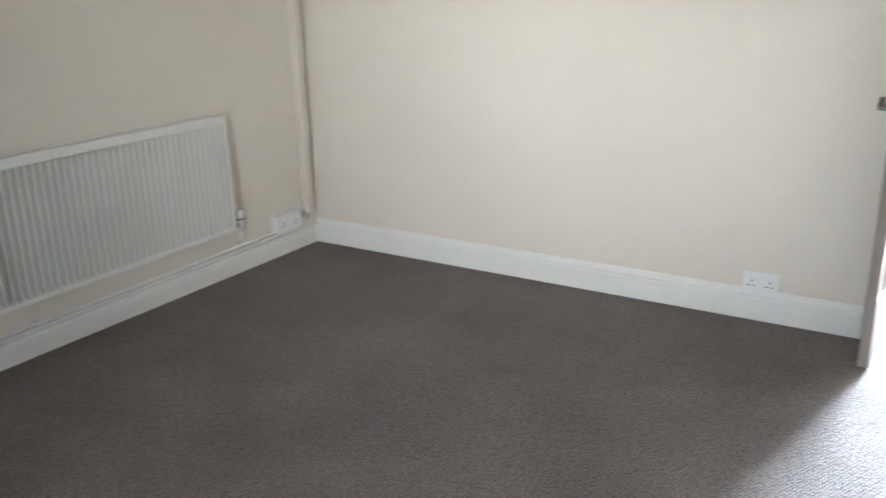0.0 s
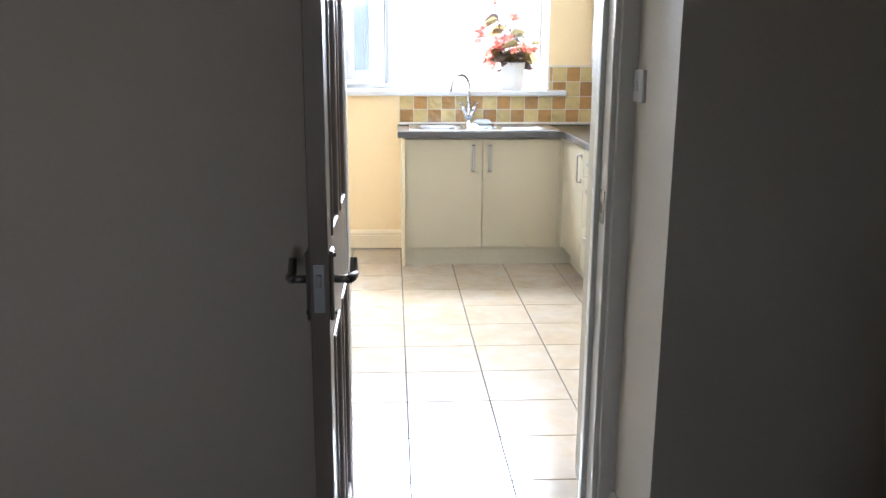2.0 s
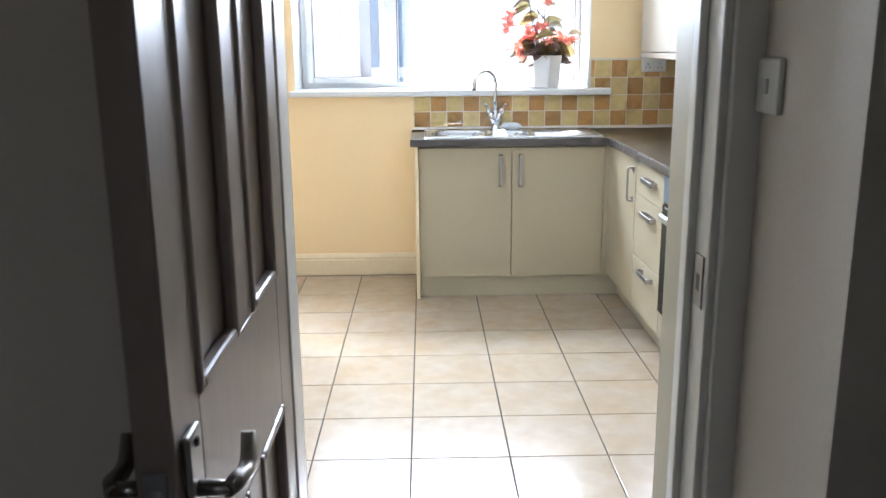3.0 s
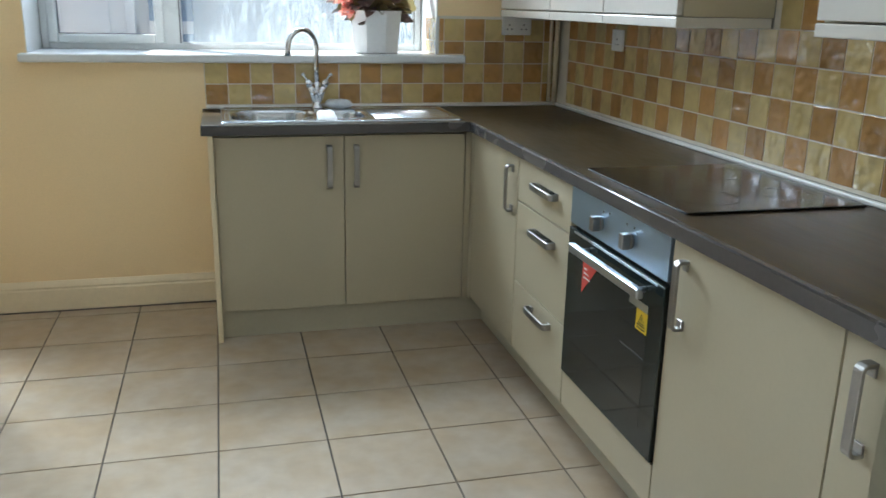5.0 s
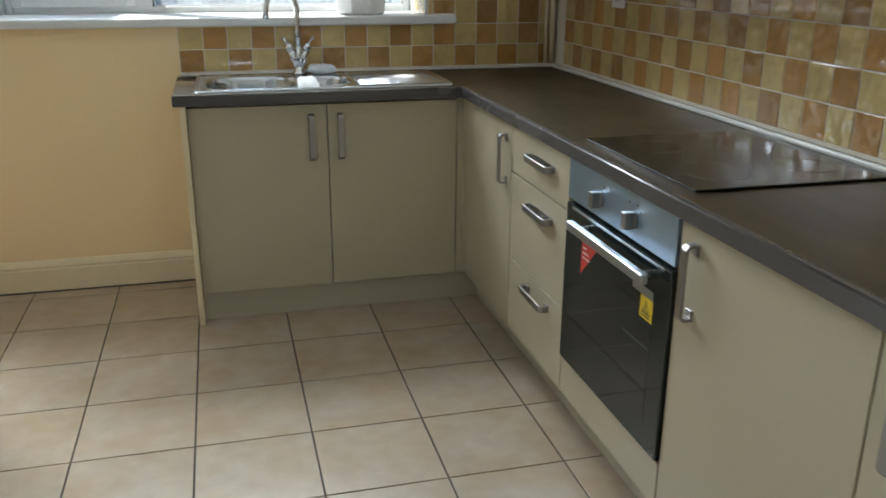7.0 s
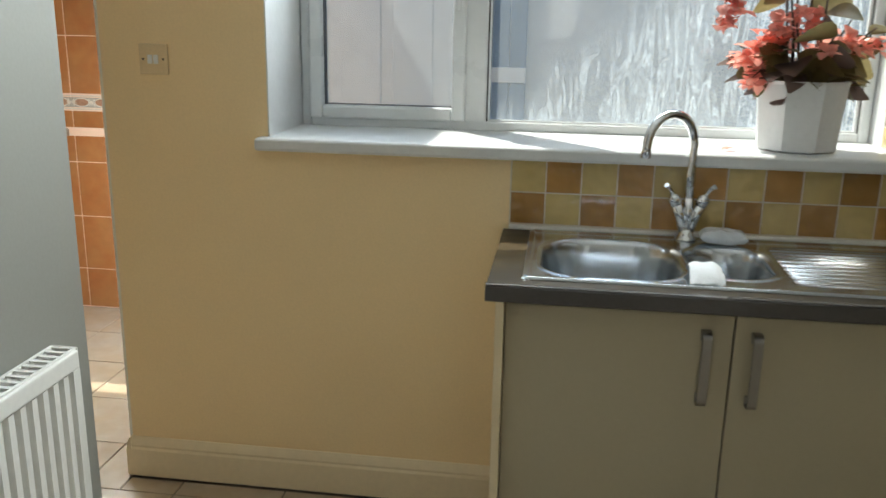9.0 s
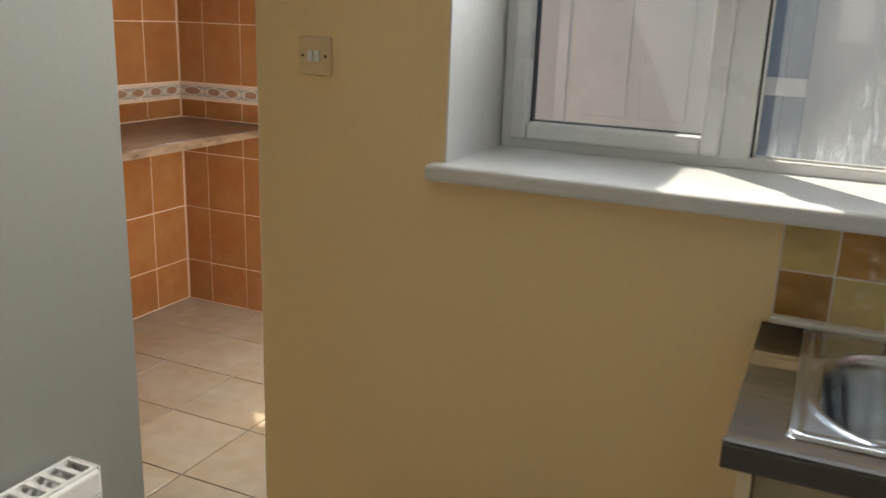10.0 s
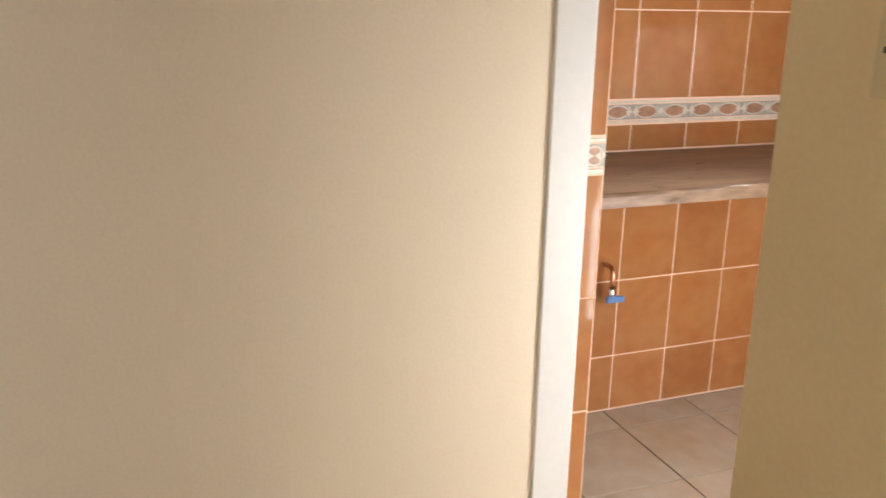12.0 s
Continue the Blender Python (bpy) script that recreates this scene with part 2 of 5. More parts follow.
WORKTOP2 = wood_surface("dark_walnut_laminate_run", (0.025, 0.018, 0.008), (0.080, 0.056, 0.028), 0.33, (5.0, 0.9, 5.0))
WORKEDGE = surface("worktop_edge", (0.086, 0.080, 0.078), 0.26, var=0.1, big=4, small=90, bump=0.03)
COUNTER = wood_surface("brown_counter_laminate", (0.13, 0.080, 0.048), (0.31, 0.20, 0.125), 0.28, (5.0, 0.9, 5.0))
FLOORTILE = surface("beige_floor_tile", (0.45, 0.378, 0.295), 0.18, var=0.12, cloud=(0.385, 0.30, 0.205), big=5, small=16, bump=0.10, depth=0.002, rnd=0.04)
GROUT_F = surface("floor_grout", (0.075, 0.062, 0.05), 0.9, var=0.2, big=6, small=120, bump=0.2)
OCHRE = surface("ochre_glazed_tile", (0.42, 0.225, 0.065), 0.05, var=0.15, big=9, small=20, bump=1.0, depth=0.014, detail=0.9, coat=0.6, rnd=0.18, spread=0.03)
STRAW = surface("straw_glazed_tile", (0.58, 0.44, 0.18), 0.05, var=0.12, big=9, small=20, bump=1.0, depth=0.014, detail=0.9, coat=0.6, rnd=0.10, spread=0.03)
GROUT_W = surface("pale_wall_grout", (0.72, 0.66, 0.55), 0.85, var=0.1, big=8, small=120, bump=0.2)
TERRA = surface("terracotta_glazed_tile", (0.40, 0.178, 0.064), 0.08, var=0.12, cloud=(0.345, 0.130, 0.042), big=7, small=22, bump=0.05, rnd=0.08, spread=0.05)
GROUT_T = surface("peach_grout", (0.82, 0.58, 0.42), 0.85, var=0.08, big=8, small=120, bump=0.2)
BORDER = surface("border_tile_ivory", (0.68, 0.60, 0.50), 0.25, var=0.08, big=20, small=90, bump=0.1)
BORDERGREY = surface("border_tile_grey", (0.36, 0.33, 0.28), 0.3, var=0.15, big=20, small=90, bump=0.1)
BORDERRED = surface("border_tile_red", (0.36, 0.19, 0.11), 0.3, var=0.35, big=20, small=90, bump=0.1)
SATIN = surface("satin_switch_plate", (0.78, 0.61, 0.36), 0.35, 0.0, var=0.05, big=10, small=120, bump=0.03)
PLASTIC = surface("white_plastic", (0.80, 0.80, 0.78), 0.3, var=0.02, big=8, small=60, bump=0.01)
CARPET = carpet_surface()
RADIATOR = surface("off_white_radiator_enamel", (0.78, 0.76, 0.71), 0.35, var=0.05, big=3, small=60, bump=0.04)
COPPER = surface("copper_pipe", (0.62, 0.33, 0.2), 0.3, 1.0, var=0.15, big=12, small=60)
BLUE = surface("blue_plastic_lever", (0.10, 0.22, 0.45), 0.4)
RED = surface("red_sticker", (0.60, 0.06, 0.04), 0.4)
YELLOW = surface("yellow_sticker", (0.80, 0.58, 0.03), 0.4)
POT = surface("white_glazed_pot", (0.80, 0.81, 0.82), 0.3, var=0.05, big=8, small=60)
SOIL = surface("potting_soil", (0.04, 0.028, 0.02), 0.95, var=0.3, big=20, small=90, bump=0.6)
LEAF = leafy("olive_leaf", (0.17, 0.14, 0.06), 0.35)
LEAFRED = leafy("purple_brown_leaf", (0.115, 0.078, 0.066), 0.3)
PETAL = leafy("coral_petal", (0.92, 0.38, 0.31), 0.2)
FILMBAG = surface("clear_film_packet", (0.66, 0.70, 0.74), 0.18, var=0.1, big=20, small=50, bump=0.6, depth=0.01)
PAPER = surface("white_paper_towel", (0.82, 0.83, 0.83), 0.85, var=0.04, big=20, small=160, bump=0.5, depth=0.004)
RENDER = surface("pale_grey_render", (0.66, 0.66, 0.67), 0.9, var=0.12, big=1.2, small=50, bump=0.3)
CONCRETE = surface("yard_concrete", (0.36, 0.35, 0.33), 0.9, var=0.15, big=1.5, small=40, bump=0.3)
ROOF = surface("roof_felt", (0.09, 0.09, 0.09), 0.9, var=0.2, big=2, small=60, bump=0.3)
BLUESHED = surface("blue_painted_boards", (0.10, 0.16, 0.25), 0.6, var=0.15, big=3, small=40, stretch=(1, 1, 0.2))
GLASS_MIST, GLASS = glass_pane("misted_pane", 1.0), glass_pane("clear_pane", 0.5)
GLASS_DINING = glass_pane("dining_pane", 0.0)
FILMCLEAR = glass_pane("clear_film", 0.6)

# ---- mesh helpers ----
ORG = {}


def box(bm, x0, x1, y0, y1, z0, z1, bev=0.0, seg=1):
    """A box with bevelled edges, added to bm."""
    r = bmesh.ops.create_cube(bm, size=1.0, matrix=Matrix.Translation(((x0 + x1) / 2, (y0 + y1) / 2, (z0 + z1) / 2)) @ Matrix.Diagonal((x1 - x0, y1 - y0, z1 - z0, 1)))
    if bev:
        es = list({e for v in r["verts"] for e in v.link_edges})
        bmesh.ops.bevel(bm, geom=es, offset=bev, segments=seg, affect="EDGES", profile=0.5)
    return bm


def B(*a, **k):
    return box(bmesh.new(), *a, **k)


def tube(bm, pts, r, seg=12, flat=None, closed_ends=True):
    """A tube along pts; r may be a number or one radius for each point; flat squeezes it across."""
    pts = [Vector(p) for p in pts]
    rs = r if isinstance(r, (list, tuple)) else [r] * len(pts)
    rings, up = [], Vector((0.0123, 0.0321, 1)).normalized()
    for i, p in enumerate(pts):
        d = (pts[min(i + 1, len(pts) - 1)] - pts[max(i - 1, 0)]).normalized()
        a = d.cross(up)
        if a.length < 0.05:
            a = d.cross(Vector((1, 0, 0)))
        if i and a.dot(last) < 0:
            a = -a
        a.normalize()
        last = a.copy()
        c = d.cross(a).normalized()
        sq = flat or 1.0
        rings.append([bm.verts.new(p + rs[i] * (math.cos(2 * math.pi * k / seg) * a + sq * math.sin(2 * math.pi * k / seg) * c)) for k in range(seg)])
    for u, v in zip(rings, rings[1:]):
        for k in range(seg):
            bm.faces.new((u[k], u[(k + 1) % seg], v[(k + 1) % seg], v[k])).smooth = True
    if closed_ends:
        bm.faces.new(rings[0][::-1]), bm.faces.new(rings[-1])
    return bm


def profile_run(bm, outline, p, q, side):
    """Sweeps an outline of (out, height) from p to q; side is the unit way out of the wall."""
    p, q, side = Vector(p), Vector(q), Vector(side)
    a = [bm.verts.new(p + side * o + Vector((0, 0, h))) for o, h in outline]
    b = [bm.verts.new(q + side * o + Vector((0, 0, h))) for o, h in outline]
    n = len(outline)
    for i in range(n):
        bm.faces.new((a[i], a[(i + 1) % n], b[(i + 1) % n], b[i]))
    bm.faces.new(a[::-1]), bm.faces.new(b)
    bmesh.ops.recalc_face_normals(bm, faces=bm.faces)
    return bm


def lathe(bm, c, rows, seg=24, tilt=None):
    """A turned shape about the upright line through c, from rows of (radius, height)."""
    m = Matrix.Translation(c) @ (tilt or Matrix.Identity(4))
    rings = [[bm.verts.new(m @ Vector((r * math.cos(2 * math.pi * k / seg), r * math.sin(2 * math.pi * k / seg), h))) for k in range(seg)] for r, h in rows]
    for u, v in zip(rings, rings[1:]):
        for k in range(seg):
            bm.faces.new((u[k], u[(k + 1) % seg], v[(k + 1) % seg], v[k])).smooth = True
    bm.faces.new(rings[0][::-1]), bm.faces.new(rings[-1])
    return bm


def thing(name, at, label, category, group=""):
    ob = new(name)
    ob.location, ob.empty_display_size = at, 0.1
    ORG[ob] = Vector(at)
    return tagged(ob, label, category, group)


def part(name, bm, material, parent, label=""):
    """Links bm, in world places, as one mesh under parent."""
    me = bpy.data.meshes.new(name)
    o = ORG[parent]
    bmesh.ops.translate(bm, verts=bm.verts, vec=-o)
    bm.to_mesh(me), bm.free()
    me.materials.append(material)
    ob = new(name, me)
    ob.parent = parent
    ORG[ob] = o
    if label:
        tagged(ob, label)
    return ob


def setting(name, bm, material, label="", category=""):
    me = bpy.data.meshes.new(name)
    bm.to_mesh(me), bm.free()
    me.materials.append(material)
    ob = new(name, me)
    ORG[ob] = Vector((0, 0, 0))
    return tagged(ob, label, category, kind="structure")


def shell(bm, *boxes):
    for b in boxes:
        box(bm, *b)
    return bm


SKIRT = ((0, 0.003), (0.018, 0.003), (0.018, 0.098), (0.014, 0.106), (0.016, 0.114), (0.010, 0.128), (0.004, 0.14), (0, 0.14))

# ---- floors and ground ----
setting("ground", B(-60, 60, -60, 80, -0.40, -0.14), CONCRETE, "grey concrete yard ground around the house", "ground")
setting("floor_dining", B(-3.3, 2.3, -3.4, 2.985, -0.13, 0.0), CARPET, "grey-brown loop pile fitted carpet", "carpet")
kfloor = setting("floor_kitchen", B(-2.95, 1.9, 2.985, 8.45, -0.13, -0.006), GROUT_F, "beige ceramic tiled floor with dark grout", "floor")
setting("threshold_trim", B(-0.15, 0.57, 2.972, 2.998, -0.002, 0.006, bev=0.003), STEEL, "metal strip between carpet and tiles", "trim")

# ---- walls ----
H = 2.42
setting("wall_dining_left", B(-3.28, -3.08, -3.4, 2.6, 0, H), MAGNOLIA, "magnolia painted plaster wall", "wall")
setting("wall_dining_ahead", shell(bmesh.new(), (-3.08, -0.21, 2.511, 2.88, 0, H)), MAGNOLIA, "magnolia painted plaster wall beside the door", "wall")
setting("wall_dining_alcove", shell(bmesh.new(), (0.635, 2.3, 2.505, 2.88, 0, H)), MAGNOLIA, "magnolia painted plaster wall in the shade", "wall")
setting("wall_party_doorway", shell(bmesh.new(), (-3.3, -0.23, 2.88, 3.20, 0, H), (0.62, 2.3, 2.88, 3.20, 0, H), (-0.23, 0.62, 2.88, 3.20, 2.06, H), (-0.21, 0.635, 2.511, 2.88, 2.15, H)), MAGNOLIA, "painted wall around the kitchen doorway", "wall")
# added wall out of view that keeps window light off the alcove
setting("wall_dining_stair", B(0.99, 1.1, -3.4, 1.60, 0, H), MAGNOLIA, "unseen plain wall added to shade the alcove", "wall")
setting("wall_dining_right", B(2.2, 2.3, 1.1, 2.505, 0, H), MAGNOLIA, "plain painted alcove wall", "wall")
setting("wall_dining_niche", B(1.1, 2.2, 1.45, 1.60, 0, H), MAGNOLIA, "plain painted alcove side", "wall")
# unseen rear wall; its opening is added to let light in
setting("wall_dining_rear", shell(bmesh.new(), (-3.08, -0.15, -3.4, -3.2, 0, H), (0.35, 0.99, -3.4, -3.2, 0, H), (-0.15, 0.35, -3.4, -3.2, 0, 1.25), (-0.15, 0.35, -3.4, -3.2, 1.9, H)), MAGNOLIA, "painted wall with an added window opening", "wall")
setting("ceiling_dining", B(-3.28, 2.3, -3.4, 2.88, H, H + 0.15), CEIL, "white painted ceiling", "ceiling")
setting("ceiling_kitchen", B(-3.05, 1.9, 2.88, 7.15, H, H + 0.15), CEIL, "white painted kitchen ceiling", "ceiling")
setting("ceiling_utility", B(-3.05, -1.22, 7.15, 8.45, H, H + 0.15), CEIL, "white painted ceiling", "ceiling")
setting("wall_kitchen_left", B(-0.95, -0.835, 3.2, 5.862, 0, H), GREYWALL, "pale wall with a radiator, coloured darker as if shaded", "wall")
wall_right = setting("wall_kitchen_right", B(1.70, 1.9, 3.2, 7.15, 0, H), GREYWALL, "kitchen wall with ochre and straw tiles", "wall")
WX0, WX1, WZ0, WZ1 = -0.695, 1.085, 1.12, 2.20
wall_win = setting("wall_window", shell(bmesh.new(), (-1.20, WX0, 6.663, 7.15, 0, H), (WX1, 1.70, 6.663, 7.15, 0, H), (WX0, WX1, 6.663, 7.15, 0, WZ0), (WX0, WX1, 6.663, 7.15, WZ1, H)), CREAM, "cream painted kitchen wall below the window", "wall")
setting("wall_reveal", shell(bmesh.new(), (WX0, WX0 + 0.004, 6.664, 7.0, 1.15, WZ1 - 0.004), (WX1 - 0.004, WX1, 6.664, 7.0, 1.15, WZ1 - 0.004), (WX0, WX1, 6.664, 7.0, WZ1 - 0.004, WZ1)), SILL, "white painted window reveal", "wall")
setting("wall_lobby", B(-2.2, -2.0, 4.8, 6.90, 0, H), LOBBY, "cream painted lobby wall", "wall")
setting("wall_lobby_end", B(-2.0, -0.95, 4.65, 4.8, 0, H), LOBBY, "cream painted lobby end wall", "wall")
wall_pier = setting("wall_utility_pier", B(-2.2, -2.026, 6.90, 6.965, 0, H), GROUT_T, "narrow terracotta tiled wall end", "wall")
setting("wall_utility_side", B(-3.05, -2.2, 6.80, 6.965, 0, H), RENDER, "plain wall", "wall")
wall_ut = setting("wall_utility_back", B(-3.05, -2.85, 6.965, 8.45, 0, H), GROUT_T, "terracotta tiled wall with a patterned border", "wall")
UX0, UX1, UZ0, UZ1 = -2.78, -2.0, 1.58, 2.12
wall_ue = setting("wall_utility_end", shell(bmesh.new(), (-2.85, UX0, 8.225, 8.45, 0, H), (UX1, -1.2, 8.225, 8.45, 0, H), (UX0, UX1, 8.225, 8.45, 0, UZ0), (UX0, UX1, 8.225, 8.45, UZ1, H)), GROUT_T, "terracotta tiled end wall", "wall")
setting("wall_utility_outer", shell(bmesh.new(), (-1.26, -1.2, 7.15, 7.32, 0, H), (-1.26, -1.2, 8.08, 8.45, 0, H), (-1.26, -1.2, 7.32, 8.08, 2.03, H)), RENDER, "pale rendered outer wall", "wall")
setting("wall_doorway_head", B(-2.0, -1.2, 6.663, 6.90, 2.03, H), CREAM, "cream wall above the utility doorway", "wall")
setting("roof_extension", B(-3.1, -1.17, 7.15, 8.5, H + 0.15, 3.02), ROOF, "flat felt roof of the rear extension", "roof")
setting("roof_house", B(-3.3, 2.3, -3.4, 7.15, H + 0.15, 3.2), ROOF, "roof over the house", "roof")

# skirting boards
def skirting(name, p, q, side, material, label):
    setting(name, profile_run(bmesh.new(), SKIRT, p, q, side), material, label, "skirting board")


setting("baseboard_dining_left", profile_run(bmesh.new(), [(o, 0.70 * h) for o, h in SKIRT], (-3.08, -3.2, 0), (-3.08, 2.511, 0), (1, 0, 0)), GLOSS, "low white painted skirting board", "skirting board")
skirting("baseboard_dining_ahead", (-3.062, 2.511, 0), (-0.21, 2.511, 0), (0, -1, 0), GLOSS, "white painted skirting board")
skirting("baseboard_alcove", (0.617, 2.505, 0), (2.2, 2.505, 0), (0, -1, 0), GLOSS, "white painted skirting board")
skirting("baseboard_recess", (0.635, 2.505, 0), (0.635, 2.86, 0), (-1, 0, 0), GLOSS, "white painted skirting board")
skirting("baseboard_kitchen_left", (-0.835, 3.2, 0), (-0.835, 5.862, 0), (1, 0, 0), GLOSS, "white painted skirting board")
skirting("baseboard_window", (-1.20, 6.663, 0), (0.03, 6.663, 0), (0, -1, 0), GLOSSCREAM, "cream painted skirting board")
skirting("baseboard_window_end", (-1.20, 6.645, 0), (-1.20, 6.70, 0), (-1, 0, 0), GLOSSCREAM, "cream painted skirting board")
skirting("baseboard_lobby", (-2.0, 4.8, 0), (-2.0, 6.812, 0), (1, 0, 0), GLOSS, "white painted skirting board")

# door linings
def lining(name, boxes, label):
    bm = bmesh.new()
    for b in boxes:
        box(bm, *b, bev=0.004, seg=2)
    setting(name, bm, GLOSS, label, "door frame")


lining("door_frame_kitchen", ((0.57, 0.625, 2.855, 2.985, 0, 2.06), (-0.215, -0.155, 2.888, 2.985, 0, 2.06), (-0.155, 0.57, 2.888, 2.985, 2.0, 2.06),
       (0.555, 0.5715, 2.93, 2.97, 0, 2.0), (0.585, 0.655, 2.84, 2.862, 0, 2.08)), "white painted door frame with stop and architrave")
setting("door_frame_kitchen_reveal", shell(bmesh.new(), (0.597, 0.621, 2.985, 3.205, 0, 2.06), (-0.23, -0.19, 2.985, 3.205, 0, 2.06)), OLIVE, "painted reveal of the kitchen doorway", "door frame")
lining("door_frame_utility", ((-2.03, -1.991, 6.812, 6.906, 0, 2.03), (-1.232, -1.196, 6.70, 6.90, 0.0, 2.03), (-1.991, -1.232, 6.815, 6.90, 1.985, 2.03)), "white painted door frame of the utility room")

# ---- kitchen window ----
win = setting("window_1", B(WX0, WX1, 6.62, 7.10, 1.115, 1.12), SILL, "white upvc window with misted panes", "window")


def frame_bars(bm, x0, x1, z0, z1, w, y0, y1, bev=0.006):
    """A mitred-looking frame of four bars about an opening."""
    box(bm, x0, x0 + w, y0, y1, z0, z1, bev=bev, seg=2), box(bm, x1 - w, x1, y0, y1, z0, z1, bev=bev, seg=2)
    box(bm, x0 + w, x1 - w, y0 + 0.001, y1 - 0.001, z0, z0 + w, bev=bev, seg=2), box(bm, x0 + w, x1 - w, y0 + 0.001, y1 - 0.001, z1 - w, z1, bev=bev, seg=2)
    return bm


sill = part("window_sill", box(B(-0.725, 1.215, 6.618, 6.675, 1.113, 1.15, bev=0.009, seg=3), WX0 + 0.002, WX1 - 0.002, 6.632, 7.0, 1.12, 1.1504), SILL, win)
outer = frame_bars(bmesh.new(), WX0 + 0.006, WX1 - 0.006, 1.148, WZ1 - 0.005, 0.030, 6.985, 7.06)
box(outer, -0.155, -0.085, 6.986, 7.058, 1.17, WZ1 - 0.03, bev=0.006, seg=2)
part("window_frame", outer, UPVC, win)
part("casement_sash", frame_bars(bmesh.new(), WX0 + 0.036, -0.152, 1.176, WZ1 - 0.035, 0.042, 6.965, 7.045, 0.008), UPVC, win)
part("casement_seal", frame_bars(bmesh.new(), WX0 + 0.074, -0.190, 1.214, WZ1 - 0.073, 0.006, 7.0, 7.03, 0), BLACK, win, "black rubber glazing seal")
part("pane_seal", frame_bars(bmesh.new(), -0.086, WX1 - 0.033, 1.172, WZ1 - 0.034, 0.006, 7.0, 7.03, 0), BLACK, win, "black rubber glazing seal")
part("pane_bead", frame_bars(bmesh.new(), -0.088, WX1 - 0.034, 1.170, WZ1 - 0.034, 0.014, 7.002, 7.012, 0.003), UPVC, win)
for x0, x1, z0, mt in ((WX0 + 0.078, -0.194, 1.218, GLASS), (-0.08, WX1 - 0.039, 1.178, GLASS_MIST)):
    pane = part("pane", B(x0, x1, 7.014, 7.018, z0, WZ1 - 0.04), mt, win)
    pane.visible_shadow = False
part("window_handle", tube(bmesh.new(), [(-0.172, 6.962, 1.62), (-0.172, 6.94, 1.62), (-0.172, 6.935, 1.60), (-0.172, 6.935, 1.52)], 0.008), UPVC, win)

# back door out of view, assumed as the source of low daylight
bd = setting("door_2", B(-1.26, -1.2, 7.32, 8.08, 0.0, 0.03), UPVC, "white glazed back door, unseen and assumed for the utility room", "door")
bdf = bmesh.new()
for a in ((7.322, 7.42, 0.03, 2.028), (7.98, 8.078, 0.03, 2.028), (7.42, 7.98, 0.03, 0.25), (7.42, 7.98, 1.93, 2.028)):
    box(bdf, -1.255, -1.205, *a, bev=0.004)
part("door_frame", bdf, UPVC, bd)
bpane = part("pane", B(-1.232, -1.228, 7.42, 7.98, 0.25, 1.93), GLASS_DINING, bd)
bpane.visible_shadow = False

# unseen utility window, added for the sun on the floor, and dining window
uw = setting("window_2", B(UX0, UX1, 8.23, 8.44, UZ0 - 0.005, UZ0 + 0.01), SILL, "small unseen window added to let sun into the utility room", "window")
part("window_frame", frame_bars(bmesh.new(), UX0, UX1, UZ0 + 0.01, UZ1, 0.045, 8.36, 8.42), UPVC, uw)
upane = part("pane", B(UX0 + 0.045, UX1 - 0.045, 8.388, 8.392, UZ0 + 0.05, UZ1 - 0.045), GLASS_DINING, uw)
upane.visible_shadow = False
# added window behind the walk, sized and placed for the dining light
dw = setting("window_3", B(-0.15, 0.35, -3.38, -3.12, 1.25, 1.27), SILL, "unseen white window added to light the dining room", "window")
part("window_frame", frame_bars(bmesh.new(), -0.15, 0.35, 1.27, 1.9, 0.05, -3.36, -3.29), UPVC, dw)
dpane = part("pane", B(-0.10, 0.30, -3.332, -3.328, 1.32, 1.85), GLASS_DINING, dw)
dpane.visible_shadow = False

# ---- yard outside the window ----
setting("yard_wall", shell(bmesh.new(), (-4.0, 4.5, 10.2, 10.45, -0.2, 2.3)), RENDER, "pale rendered yard wall in sunshine", "wall")

